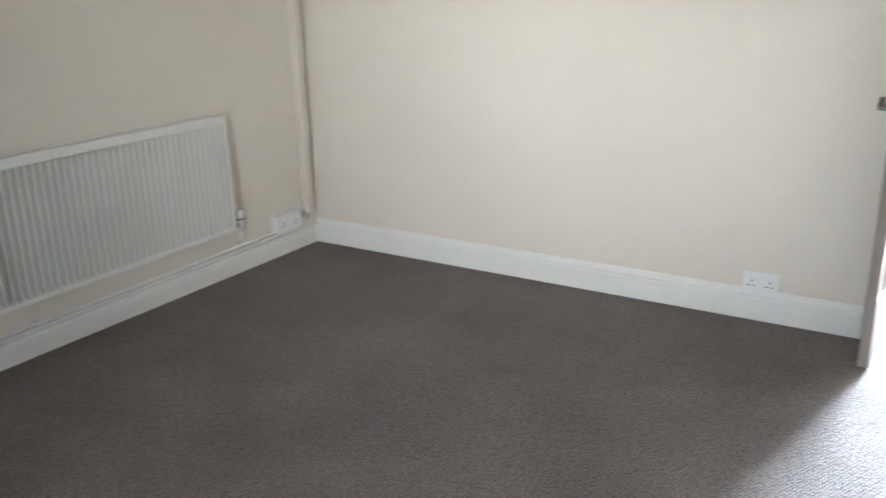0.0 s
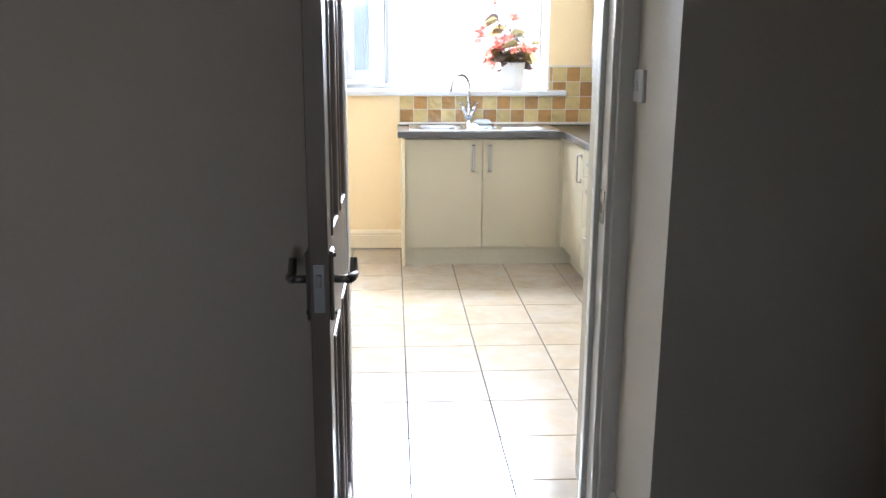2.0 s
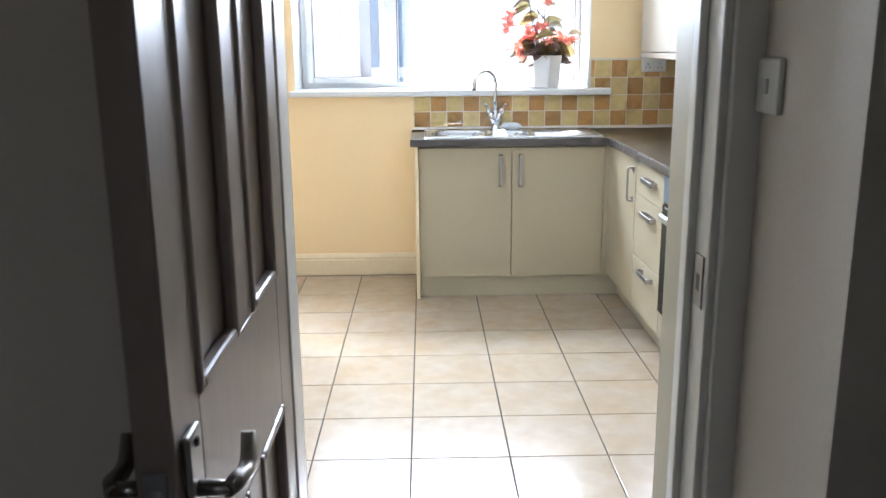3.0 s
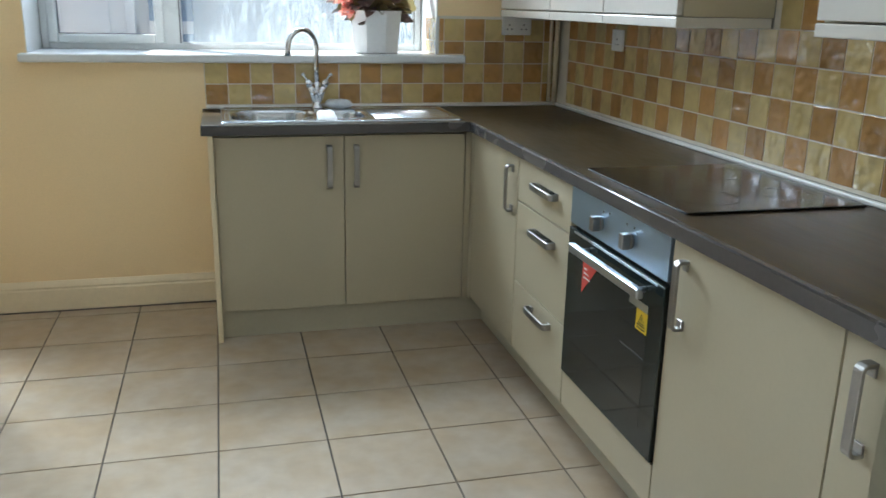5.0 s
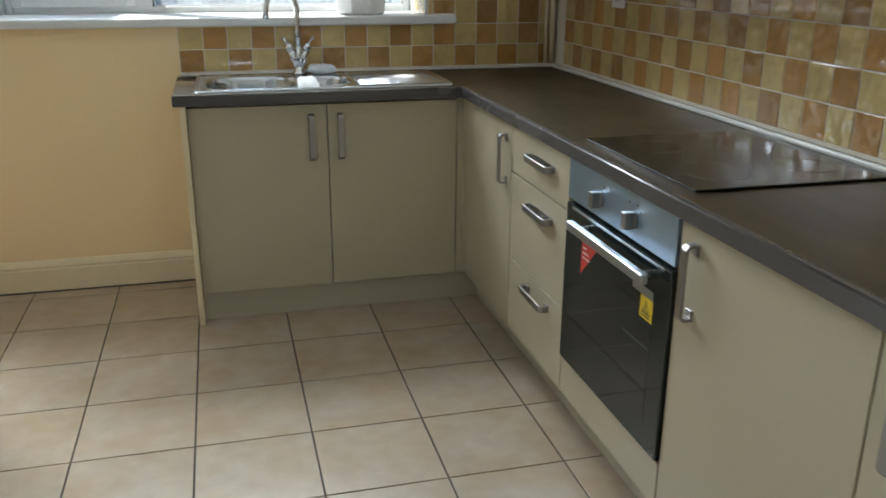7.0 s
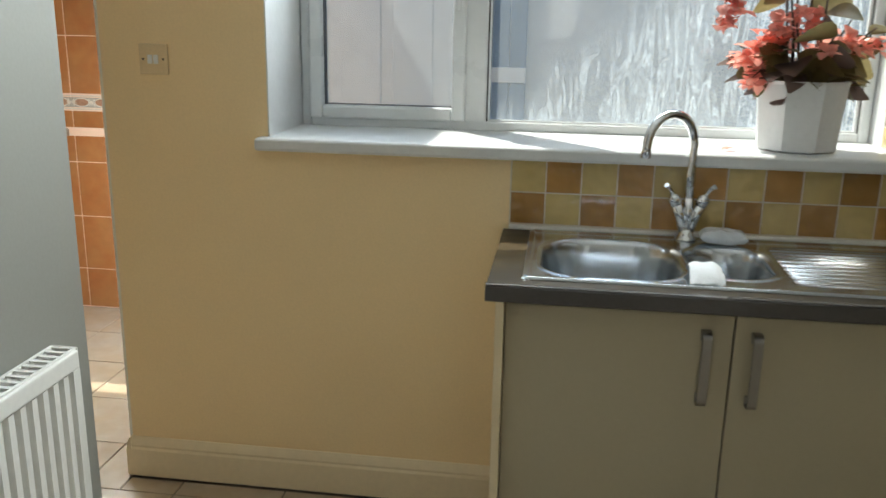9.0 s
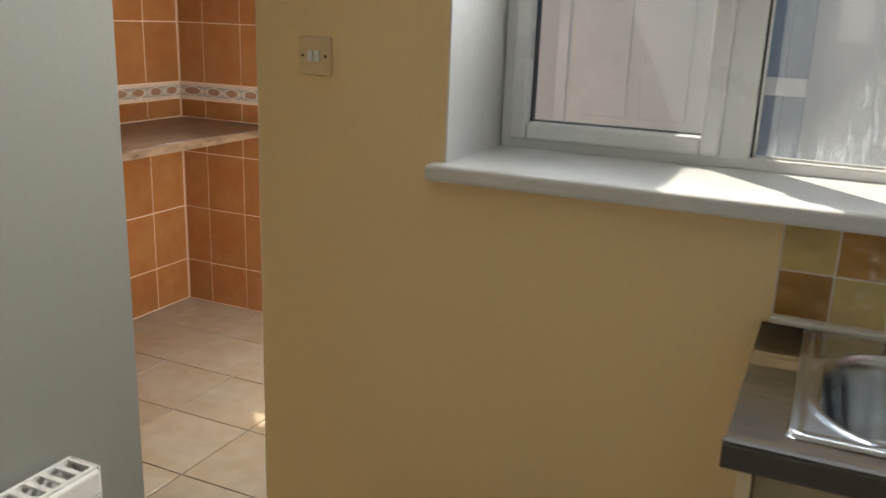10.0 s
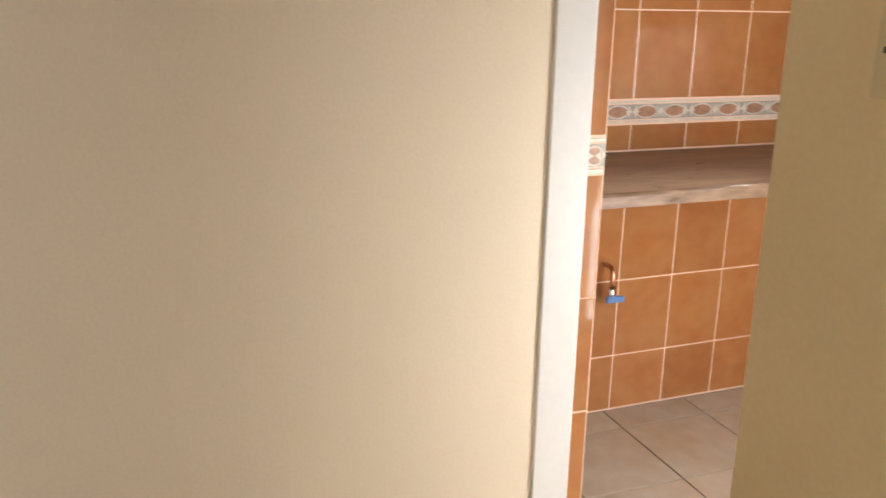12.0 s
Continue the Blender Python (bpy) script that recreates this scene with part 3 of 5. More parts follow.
# ---- kitchen units ----
def bow_handle(parent, p, axis, out, length):
    """A flat bow handle with rounded corners, centred at p; axis is the way it runs, out the way it stands off."""
    p, axis, out = Vector(p), Vector(axis), Vector(out)
    side = axis.cross(out)
    h, d, r, w, t = length / 2, 0.028, 0.012, 0.011, 0.004
    path = [-h * axis, -h * axis + (d - r) * out]
    path += [-(h - r + r * math.cos(a)) * axis + (d - r + r * math.sin(a)) * out for a in (0.4, 0.8, 1.2)]
    path += [-(h - r) * axis + d * out]
    path = path + [q - 2 * axis.dot(q) * axis for q in reversed(path)]
    bm, rings = bmesh.new(), []
    for i, q in enumerate(path):
        tan = (path[min(i + 1, len(path) - 1)] - path[max(i - 1, 0)]).normalized()
        nrm = side.cross(tan).normalized()
        rings.append([bm.verts.new(p + q + a * w * side + b * t * nrm) for a, b in ((-1, -0.6), (-0.9, -1), (0.9, -1), (1, -0.6), (1, 0.6), (0.9, 1), (-0.9, 1), (-1, 0.6))])
    for u, v in zip(rings, rings[1:]):
        for k in range(8):
            bm.faces.new((u[k], u[(k + 1) % 8], v[(k + 1) % 8], v[k]))
    bm.faces.new(rings[0]), bm.faces.new(rings[-1][::-1])
    if abs(axis.y) > 0.5 and p.z > 0.5:
        part("protective_film", B(p.x - 0.027, p.x - 0.0005, p.y - 0.088, p.y + 0.088, p.z + 0.0105, p.z + 0.0112), FILMCLEAR, parent, "clear protective film left on the handle")
    for s in (-1, 1):
        c = p + s * h * axis
        lo, hi = c - 0.011 * side - s * 0.002 * axis, c + 0.011 * side - s * 0.022 * axis + 0.006 * out
        box(bm, *[f(a, b) for a, b in zip(lo, hi) for f in (min, max)], bev=0.001)
    bmesh.ops.recalc_face_normals(bm, faces=bm.faces)
    part("handle", bm, HANDLE, parent, "satin nickel bow handle")


FX, FY = 1.113, 6.14


def run_unit(name, y0, y1, fronts, label, handles):
    """A base unit of the long run: y0 to y1 along the wall, fronts as (kind, z0, z1)."""
    u = thing(name, (1.39, (y0 + y1) / 2, 0.0), label, "kitchen cabinet", "base units of the kitchen")
    part("body", B(FX + 0.022, 1.685, y0 + 0.001, y1 - 0.001, 0.134, 0.868), PLINTH, u)
    part("plinth", B(FX + 0.078, FX + 0.094, y0, y1, 0.0, 0.134), PLINTH, u)
    for (kind, z0, z1), hd in zip(fronts, handles):
        f = part(kind, B(FX, FX + 0.019, y0 + 0.0018, y1 - 0.0018, z0 + 0.0018, z1 - 0.0018, bev=0.0015, seg=2), UNIT, u)
        if hd:
            bow_handle(f, (FX, hd[0], hd[1]), hd[2], (-1, 0, 0), hd[3])
    return u


sink_unit = thing("sink_unit", (0.56, 6.4, 0.0), "ivory two-door base unit under the sink", "kitchen cabinet", "base units of the kitchen")
part("body", box(B(0.062, 1.085, FY + 0.022, 6.655, 0.12, 0.74), 0.062, 1.085, FY + 0.022, 6.1655, 0.74, 0.868), PLINTH, sink_unit)
part("end_panel", B(0.028, 0.048, FY - 0.033, 6.655, 0.0, 0.868, bev=0.001), GLOSSCREAM, sink_unit)
part("plinth", B(0.048, FX + 0.076, FY + 0.026, FY + 0.042, 0.0, 0.12), PLINTH, sink_unit)
for x0, x1, hx in ((0.050, 0.565, 0.505), (0.569, 1.084, 0.616)):
    d = part("door", B(x0, x1, FY, FY + 0.019, 0.122, 0.856, bev=0.0015, seg=2), UNIT, sink_unit)
    bow_handle(d, (hx, FY, 0.731), (0, 0, 1), (0, -1, 0), 0.172)
part("plinth", B(FX + 0.078, FX + 0.094, 6.098, FY + 0.042, 0.0, 0.128), PLINTH, sink_unit)
part("corner_post", box(B(FX + 0.0, FX + 0.019, 6.10, FY + 0.02, 0.122, 0.868, bev=0.001), 1.0875, FX - 0.0005, FY + 0.001, FY + 0.019, 0.122, 0.862, bev=0.001), UNIT, sink_unit)

run_unit("corner_unit", 5.536, 6.098, (("door", 0.134, 0.866),), "ivory corner base unit with one narrow door", ((5.593, 0.736, (0, 0, 1), 0.167),))
run_unit("drawer_unit", 5.036, 5.534, (("drawer", 0.706, 0.866), ("drawer", 0.402, 0.704), ("drawer", 0.134, 0.400)), "ivory three-drawer base unit beside the oven",
         ((5.250, 0.796, (0, 1, 0), 0.188), (5.250, 0.635, (0, 1, 0), 0.188), (5.250, 0.354, (0, 1, 0), 0.188)))
run_unit("oven_housing", 4.428, 5.034, (("filler_panel", 0.134, 0.256),), "ivory housing unit that holds the built-in oven", (None,))
run_unit("base_unit", 3.836, 4.426, (("door", 0.134, 0.869),), "ivory base unit with one wide door", ((4.360, 0.741, (0, 0, 1), 0.165),))
run_unit("base_unit", 3.244, 3.834, (("door", 0.134, 0.869),), "ivory base unit beside the doorway", ((3.762, 0.745, (0, 0, 1), 0.167),))

# worktop, cut round the sink bowls
wt = thing("worktop", (1.0, 6.3, 0.87), "dark walnut laminate worktop, L-shaped", "worktop")
for b in ((0.006, 0.118, 6.115, 6.655), (0.118, 0.70, 6.115, 6.172), (0.118, 0.70, 6.566, 6.655), (0.70, 1.692, 6.115, 6.655)):
    part("top_section", B(*b, 0.871, 0.9095), WORKTOP, wt)
part("front_edge", tube(box(B(0.004, 1.096, 6.097, 6.116, 0.871, 0.905), 0.004, 1.096, 6.101, 6.116, 0.870, 0.9095), [(0.004, 6.105, 0.9015), (1.098, 6.105, 0.9015)], 0.008, 10), WORKEDGE, wt, "rounded worktop front edge")
part("run_top", B(1.109, 1.692, 3.21, 6.1145, 0.871, 0.9098), WORKTOP2, wt)
part("run_edge", tube(box(B(1.092, 1.110, 3.21, 6.115, 0.871, 0.905), 1.096, 1.110, 3.21, 6.115, 0.870, 0.9097), [(1.100, 3.21, 0.9018), (1.100, 6.11, 0.9018)], 0.008, 10), WORKEDGE, wt, "rounded worktop front edge")
part("upstand_strip", box(B(1.678, 1.694, 3.21, 6.644, 0.910, 0.925, bev=0.005, seg=2), 0.02, 1.678, 6.644, 6.660, 0.910, 0.924, bev=0.005, seg=2), RADIATOR, wt, "pale sealant strip along the wall")

# sink: one pressed sheet with two bowls and a ridged drainer
def rounded(x, y, cx, cy, hx, hy, r):
    qx, qy = abs(x - cx) - hx + r, abs(y - cy) - hy + r
    return math.hypot(max(qx, 0), max(qy, 0)) + min(max(qx, qy), 0) - r


def step(e0, e1, v):
    u = min(max((v - e0) / (e1 - e0), 0), 1)
    return u * u * (3 - 2 * u)


def sink_height(x, y):
    rim = rounded(x, y, 0.5825, 6.3975, 0.5005, 0.2425, 0.022)
    z = 0.9105 + 0.0065 * step(0.0, -0.003, rim)
    z -= 0.0035 * step(-0.014, -0.022, rim)
    big, small = rounded(x, y, 0.297, 6.369, 0.174, 0.186, 0.13), rounded(x, y, 0.590, 6.392, 0.098, 0.150, 0.094)
    z += 0.0025 * step(0.024, 0.013, min(big, small))
    z -= 0.006 * step(0.010, 0.0, min(big, small))
    z -= 0.15 * step(0.0, -0.035, big) + 0.115 * step(0.0, -0.032, small)
    dr = rounded(x, y, 0.885, 6.395, 0.178, 0.185, 0.03)
    z += (0.0036 * math.sin((y - 6.395) * 2 * math.pi / 0.036) - 0.002) * step(0.0, -0.015, dr)
    return z


sink = thing("kitchen_sink", (0.57, 6.37, 0.91), "stainless steel one-and-a-half bowl sink with drainer", "sink")
bm = bmesh.new()
near_rim = (0.0, 0.0012, 0.0030, 0.0042, 0.010, 0.014, 0.017, 0.020)
gx = [0.082 + d for d in near_rim] + [0.105 + 0.955 * i / 200 for i in range(201)] + [1.083 - d for d in reversed(near_rim)]
gy = [6.155 + d for d in near_rim] + [6.178 + 0.439 * i / 104 for i in range(105)] + [6.640 - d for d in reversed(near_rim)]
nx, ny = len(gx) - 1, len(gy) - 1
grid = [[bm.verts.new((x, y, sink_height(x, y))) for y in gy] for x in gx]
for i in range(nx):
    for j in range(ny):
        bm.faces.new((grid[i][j], grid[i + 1][j], grid[i + 1][j + 1], grid[i][j + 1])).smooth = True
part("basin", bm, SINKSTEEL, sink)
for cx, cy, zz in ((0.297, 6.369, 0.7555), (0.590, 6.392, 0.7905)):
    w = part("waste", lathe(bmesh.new(), (cx, cy, zz), ((0.044, 0), (0.044, 0.003), (0.036, 0.005), (0.032, 0.002), (0.004, 0.002))), CHROME, sink, "round chrome waste")
    part("strainer", lathe(bmesh.new(), (cx, cy, zz + 0.002), ((0.022, 0), (0.022, 0.004), (0.004, 0.006))), BLACK, w)

# mixer tap
tap = thing("mixer_tap", (0.512, 6.612, 0.916), "chrome swan-neck mixer tap with two levers", "tap")
part("base", lathe(bmesh.new(), (0.512, 6.612, 0.914), ((0.029, 0), (0.029, 0.004), (0.024, 0.008), (0.020, 0.016), (0.017, 0.03), (0.004, 0.03))), CHROME, tap)
arms = bmesh.new()
for s in (-1, 1):
    tube(arms, [(0.512 + s * 0.004, 6.612, 0.93), (0.512 + s * 0.021, 6.612, 0.982), (0.512 + s * 0.034, 6.612, 1.014)], [0.013, 0.0145, 0.0155], 16)
part("body", tube(arms, [(0.512, 6.612, 0.925), (0.512, 6.612, 0.99), (0.512, 6.612, 1.03)], [0.015, 0.014, 0.013], 16), CHROME, tap)
neck = [(0.512, 6.612, 1.02), (0.512, 6.612, 1.10), (0.512, 6.612, 1.178)]
for k in range(1, 13):
    a = math.pi * k / 12 * 1.0
    q = 0.083 * (1 - math.cos(a))
    neck.append((0.512 - q * 0.80, 6.612 - q * 0.60, 1.178 + 0.083 * math.sin(a)))
neck.append((0.512 - 0.168 * 0.80, 6.612 - 0.168 * 0.60, 1.150))
spout = part("spout", tube(bmesh.new(), neck, [0.0125] * (len(neck) - 2) + [0.012, 0.0135], 18), CHROME, tap)
for s in (-1, 1):
    lv = part("lever", tube(bmesh.new(), [(0.512 + s * 0.033, 6.612, 1.012), (0.512 + s * 0.040, 6.611, 1.030), (0.512 + s * 0.044, 6.610, 1.040)], [0.0175, 0.0175, 0.010], 16), CHROME, tap)
    part("grip", tube(bmesh.new(), [(0.512 + s * 0.042, 6.612, 1.036), (0.512 + s * 0.054, 6.609, 1.056), (0.512 + s * 0.064, 6.599, 1.066)], [0.007, 0.0055, 0.0075], 12), CHROME, lv)

# packet behind the tap and folded towel between the bowls
def pillow(bm, c, hx, hy, hz, turn, seed, n=14):
    m = Matrix.Translation(c) @ Matrix.Rotation(radians(turn), 4, "Z")
    for sgn in (1, -1):
        g = []
        for i in range(n + 1):
            row = []
            for j in range(n + 1):
                u, v = 2 * i / n - 1, 2 * j / n - 1
                k = (1 - u ** 4) * (1 - v ** 4)
                w = 0.25 * noise.noise(Vector((u * 2.5 + seed, v * 2.5, sgn))) + 0.8
                z = sgn * hz * k ** 0.5 * w
                row.append(bm.verts.new(m @ Vector((u * hx, v * hy, max(z, -hz * 0.75)))))
            g.append(row)
        for i in range(n):
            for j in range(n):
                q = (g[i][j], g[i + 1][j], g[i + 1][j + 1], g[i][j + 1])
                bm.faces.new(q if sgn > 0 else q[::-1]).smooth = True
    bmesh.ops.remove_doubles(bm, verts=bm.verts, dist=0.0002)
    return bm


sponge = thing("sponge_packet", (0.605, 6.585, 0.912), "wrapped sponge packet lying behind the sink", "sponge")
part("packet", pillow(bmesh.new(), (0.605, 6.575, 0.936), 0.062, 0.036, 0.024, -4, 3.0), FILMBAG, sponge)
towel = thing("paper_towel", (0.505, 6.22, 0.912), "folded white paper towel on the sink edge", "paper towel")
bm = bmesh.new()
prof = [(6.165, 0.921), (6.18, 0.934), (6.205, 0.945), (6.24, 0.951), (6.275, 0.944), (6.30, 0.931), (6.315, 0.918)]
for lay in range(3):
    rows = [[bm.verts.new((0.470 + 0.074 * i / 8 + 0.004 * lay + 0.08 * (y - 6.24), y, z - 0.006 * lay + 0.003 * math.sin(i * 1.3 + lay) - 0.0009 * (i - 4) ** 2 * (0.6 if lay == 0 else 1))) for i in range(9)] for y, z in prof]
    for u, v in zip(rows, rows[1:]):
        for i in range(8):
            bm.faces.new((u[i], u[i + 1], v[i + 1], v[i])).smooth = True
part("folded_sheet", bm, PAPER, towel)

# hob
hob = thing("hob", (1.41, 4.74, 0.91), "black ceramic glass hob set in the worktop", "hob")
part("glass_top", B(1.152, 1.662, 4.45, 5.03, 0.9105, 0.9165, bev=0.002, seg=2), HOBGLASS, hob)
RING = surface("hob_ring_print", (0.07, 0.07, 0.07), 0.2)
for cx, cy, r in ((1.29, 4.60, 0.09), (1.29, 4.88, 0.075), (1.53, 4.60, 0.075), (1.53, 4.88, 0.09)):
    bm = bmesh.new()
    a = [[bm.verts.new((cx + q * math.cos(k * math.pi / 24), cy + q * math.sin(k * math.pi / 24), 0.9168)) for k in range(48)] for q in (r, r - 0.003)]
    for k in range(48):
        bm.faces.new((a[0][k], a[0][(k + 1) % 48], a[1][(k + 1) % 48], a[1][k]))
    part("cooking_zone", bm, RING, hob)

# oven
ov = thing("built_in_oven", (1.3, 4.731, 0.258), "built-in single oven with steel panel and black glass door", "oven")
part("casing", B(FX + 0.012, 1.60, 4.440, 5.022, 0.260, 0.864), BLACK, ov)
panel = part("control_panel", B(FX - 0.006, FX + 0.018, 4.432, 5.030, 0.750, 0.867, bev=0.002, seg=2), OVENPANEL, ov, "brushed steel control panel")
for ky in (4.820, 4.632):
    kb = bmesh.new()
    m = Matrix.Translation((FX - 0.006, ky, 0.799)) @ Matrix.Rotation(radians(-90), 4, "Y")
    lathe(kb, (0, 0, 0), ((0.021, 0), (0.021, 0.006), (0.019, 0.008), (0.004, 0.008)), 24)
    box(kb, -0.021, 0.021, -0.012, 0.012, 0.006, 0.030, bev=0.003, seg=2)
    bmesh.ops.transform(kb, matrix=m, verts=kb.verts)
    part("knob", kb, HANDLE, panel, "square steel knob")
for dy, dz in ((4.806, 0.835), (4.767, 0.839), (4.659, 0.837), (4.617, 0.838), (4.600, 0.826)):
    part("dial_mark", B(FX - 0.0068, FX - 0.005, dy - 0.003, dy + 0.003, dz - 0.003, dz + 0.003), BLACK, panel)
door = part("oven_door", B(FX - 0.008, FX + 0.016, 4.432, 5.030, 0.260, 0.738, bev=0.003, seg=2), BLACKGLASS, ov, "black glass oven door")
part("inner_window", B(FX - 0.0086, FX - 0.0078, 4.505, 4.957, 0.325, 0.655), surface("smoked_glass", (0.03, 0.032, 0.03), 0.05, spread=0.02, bump=0), door)
# reflection of the oven rack, drawn as a thin strip on the glass
part("rack_rail", B(FX - 0.0094, FX - 0.0084, 4.508, 4.640, 0.514, 0.517), RING, door, "thin line on the glass drawn as the oven rack's reflection")
hb = tube(B(FX - 0.054, FX - 0.034, 4.488, 4.925, 0.689, 0.716, bev=0.005, seg=3), [(FX - 0.044, 4.53, 0.70), (FX - 0.006, 4.53, 0.70)], 0.008)
part("door_handle", tube(hb, [(FX - 0.044, 4.883, 0.70), (FX - 0.006, 4.883, 0.70)], 0.008), STEEL, door, "brushed steel bar handle")
part("vent_slot", B(FX - 0.0088, FX - 0.0075, 4.47, 4.99, 0.726, 0.733), STEEL, door)
tri = bmesh.new()
tri.faces.new([tri.verts.new((FX - 0.0097, y, z)) for y, z in ((4.910, 0.662), (4.910, 0.562), (4.812, 0.662))])
part("corner_sticker", tri, RED, door, "red triangular sticker")
part("silver_label", B(FX - 0.0098, FX - 0.0088, 4.505, 4.606, 0.641, 0.662), STEEL, door)
yl = part("warning_sticker", B(FX - 0.0096, FX - 0.0088, 4.502, 4.562, 0.584, 0.640), YELLOW, door, "yellow warning sticker")
wtri = bmesh.new()
a = [wtri.verts.new((FX - 0.0102, 4.532 + 0.019 * q * math.cos(t), 0.614 + 0.019 * q * math.sin(t))) for q in (1.0, 0.72) for t in (math.pi / 2, math.pi * 7 / 6, math.pi * 11 / 6)]
for k in range(3):
    wtri.faces.new((a[k], a[(k + 1) % 3], a[3 + (k + 1) % 3], a[3 + k]))
box(wtri, FX - 0.0103, FX - 0.0099, 4.530, 4.534, 0.609, 0.620)
for zz in (0.598, 0.590):
    box(wtri, FX - 0.0103, FX - 0.0099, 4.511, 4.553, zz, zz + 0.004)
part("warning_print", wtri, BLACK, yl)
stripes = bmesh.new()
for k in range(3):
    box(stripes, FX - 0.0102, FX - 0.0098, 4.878 - 0.012 * k, 4.900, 0.640 - 0.014 * k, 0.645 - 0.014 * k)
part("sticker_print", stripes, PLASTIC, door)

# wall cupboards
def wall_cupboard(y0, y1, label):
    u = thing("wall_cupboard", (1.54, (y0 + y1) / 2, 1.33), label, "wall cabinet", "wall cupboards")
    part("body", B(1.395, 1.695, y0, y1, 1.362, 2.06, bev=0.001), UNIT, u)
    part("light_pelmet", B(1.372, 1.690, y0 - 0.0, y1, 1.33, 1.361, bev=0.003, seg=2), WHITEGLOSS, u, "white gloss pelmet strip")
    n = max(1, round((y1 - y0) / 0.5))
    for k in range(n):
        a, b = y0 + (y1 - y0) * k / n, y0 + (y1 - y0) * (k + 1) / n
        part("door", B(1.373, 1.392, a + 0.002, b - 0.002, 1.366, 2.06, bev=0.002, seg=2), WHITEGLOSS, u)


for y0, y1 in ((4.978, 5.480), (5.482, 5.982), (5.984, 6.60)):
    wall_cupboard(y0, y1, "white gloss wall cupboard with a pelmet strip")
for y0, y1 in ((3.87, 4.368), (3.30, 3.868)):
    wall_cupboard(y0, y1, "white gloss wall cupboard over the worktop")

# boxed pipe in the corner, sockets, switches
pipe = thing("corner_pipe", (1.667, 6.63, 0.91), "white painted pipe in the wall corner", "pipe")
part("riser", tube(tube(bmesh.new(), [(1.672, 6.632, 0.93), (1.672, 6.632, 1.40)], 0.011), [(1.646, 6.64, 0.93), (1.646, 6.64, 1.40)], 0.0085), GLOSSCREAM, pipe)


def plate(name, label, category, c, u, out, w, h, kind, material=PLASTIC):
    """A socket or switch plate at c on a wall; u is the way across it and out the way off the wall."""
    c, u, out = Vector(c), Vector(u), Vector(out)
    up = Vector((0, 0, 1))
    th = thing(name, c, label, category)

    def slab(cu, cz, du, dz, o0, o1, bev=0.0):
        a, b = c + (cu - du) * u + (cz - dz) * up + o0 * out, c + (cu + du) * u + (cz + dz) * up + o1 * out
        return B(*[f(p, q) for p, q in zip(a, b) for f in (min, max)], bev=bev, seg=2)

    part("face_plate", slab(0, 0, w / 2, h / 2, 0.0, 0.010, 0.003), material, th)
    gangs = (-0.25 * w, 0.25 * w) if kind == "double" else (0.0,)
    for g in gangs:
        if kind in ("double", "single"):
            part("rocker", slab(g * 0.28 if kind == "double" else 0.022, 0.022, 0.005, 0.009, 0.010, 0.0135, 0.001), PLASTIC, th)
            pins = slab(g, 0.004, 0.003, 0.004, 0.0098, 0.0106)
            for s in (-1, 1):
                q = slab(g + s * 0.011, -0.016, 0.004, 0.0025, 0.0098, 0.0106)
                me = bpy.data.meshes.new("pin")
                q.to_mesh(me), q.free()
                pins.from_mesh(me)
            part("pin_holes", pins, BLACK, th)
    if kind == "switch":
        for s in (-1, 1):
            part("rocker", slab(s * 0.009, 0, 0.0075, 0.013, 0.010, 0.0145, 0.0015), PLASTIC, th)
        for s in (-1, 1):
            part("screw", slab(s * 0.031, 0, 0.003, 0.003, 0.0098, 0.0112, 0.001), BLACK, th)
    if kind == "rocker":
        part("rocker", slab(0, 0, 0.006, 0.012, 0.010, 0.0145, 0.001), PLASTIC, th)
    return th


wall_socket = plate("double_socket", "white double socket low on the wall", "socket", (-0.62, 2.493, 0.180), (1, 0, 0), (0, -1, 0), 0.15, 0.092, "double")
part("back_box", B(-0.690, -0.550, 2.4935, 2.511, 0.137, 0.223, bev=0.003, seg=2), PLASTIC, wall_socket)
plate("light_switch", "white light switch beside the door", "switch", (0.635, 2.80, 1.345), (0, 1, 0), (-1, 0, 0), 0.086, 0.086, "rocker")
plate("light_switch", "satin two-gang light switch on the kitchen wall", "switch", (-1.032, 6.663, 1.365), (1, 0, 0), (0, -1, 0), 0.088, 0.088, "switch", SATIN)
plate("double_socket", "white double socket on the tiles", "socket", (1.47, 6.655, 1.288), (1, 0, 0), (0, -1, 0), 0.146, 0.086, "double")
plate("single_socket", "white socket on the ochre tiles", "socket", (1.690, 5.992, 1.252), (0, 1, 0), (-1, 0, 0), 0.10, 0.086, "single")
plate("single_socket", "white socket above the radiator", "socket", (-0.835, 4.70, 1.215), (0, 1, 0), (1, 0, 0), 0.086, 0.086, "single")
low_socket = plate("double_socket", "white surface-mounted double socket low beside the radiator", "socket", (-3.043, 2.245, 0.186), (0, 1, 0), (1, 0, 0), 0.20, 0.098, "double")
part("back_box", B(-3.080, -3.0435, 2.147, 2.343, 0.139, 0.233, bev=0.003, seg=2), PLASTIC, low_socket)

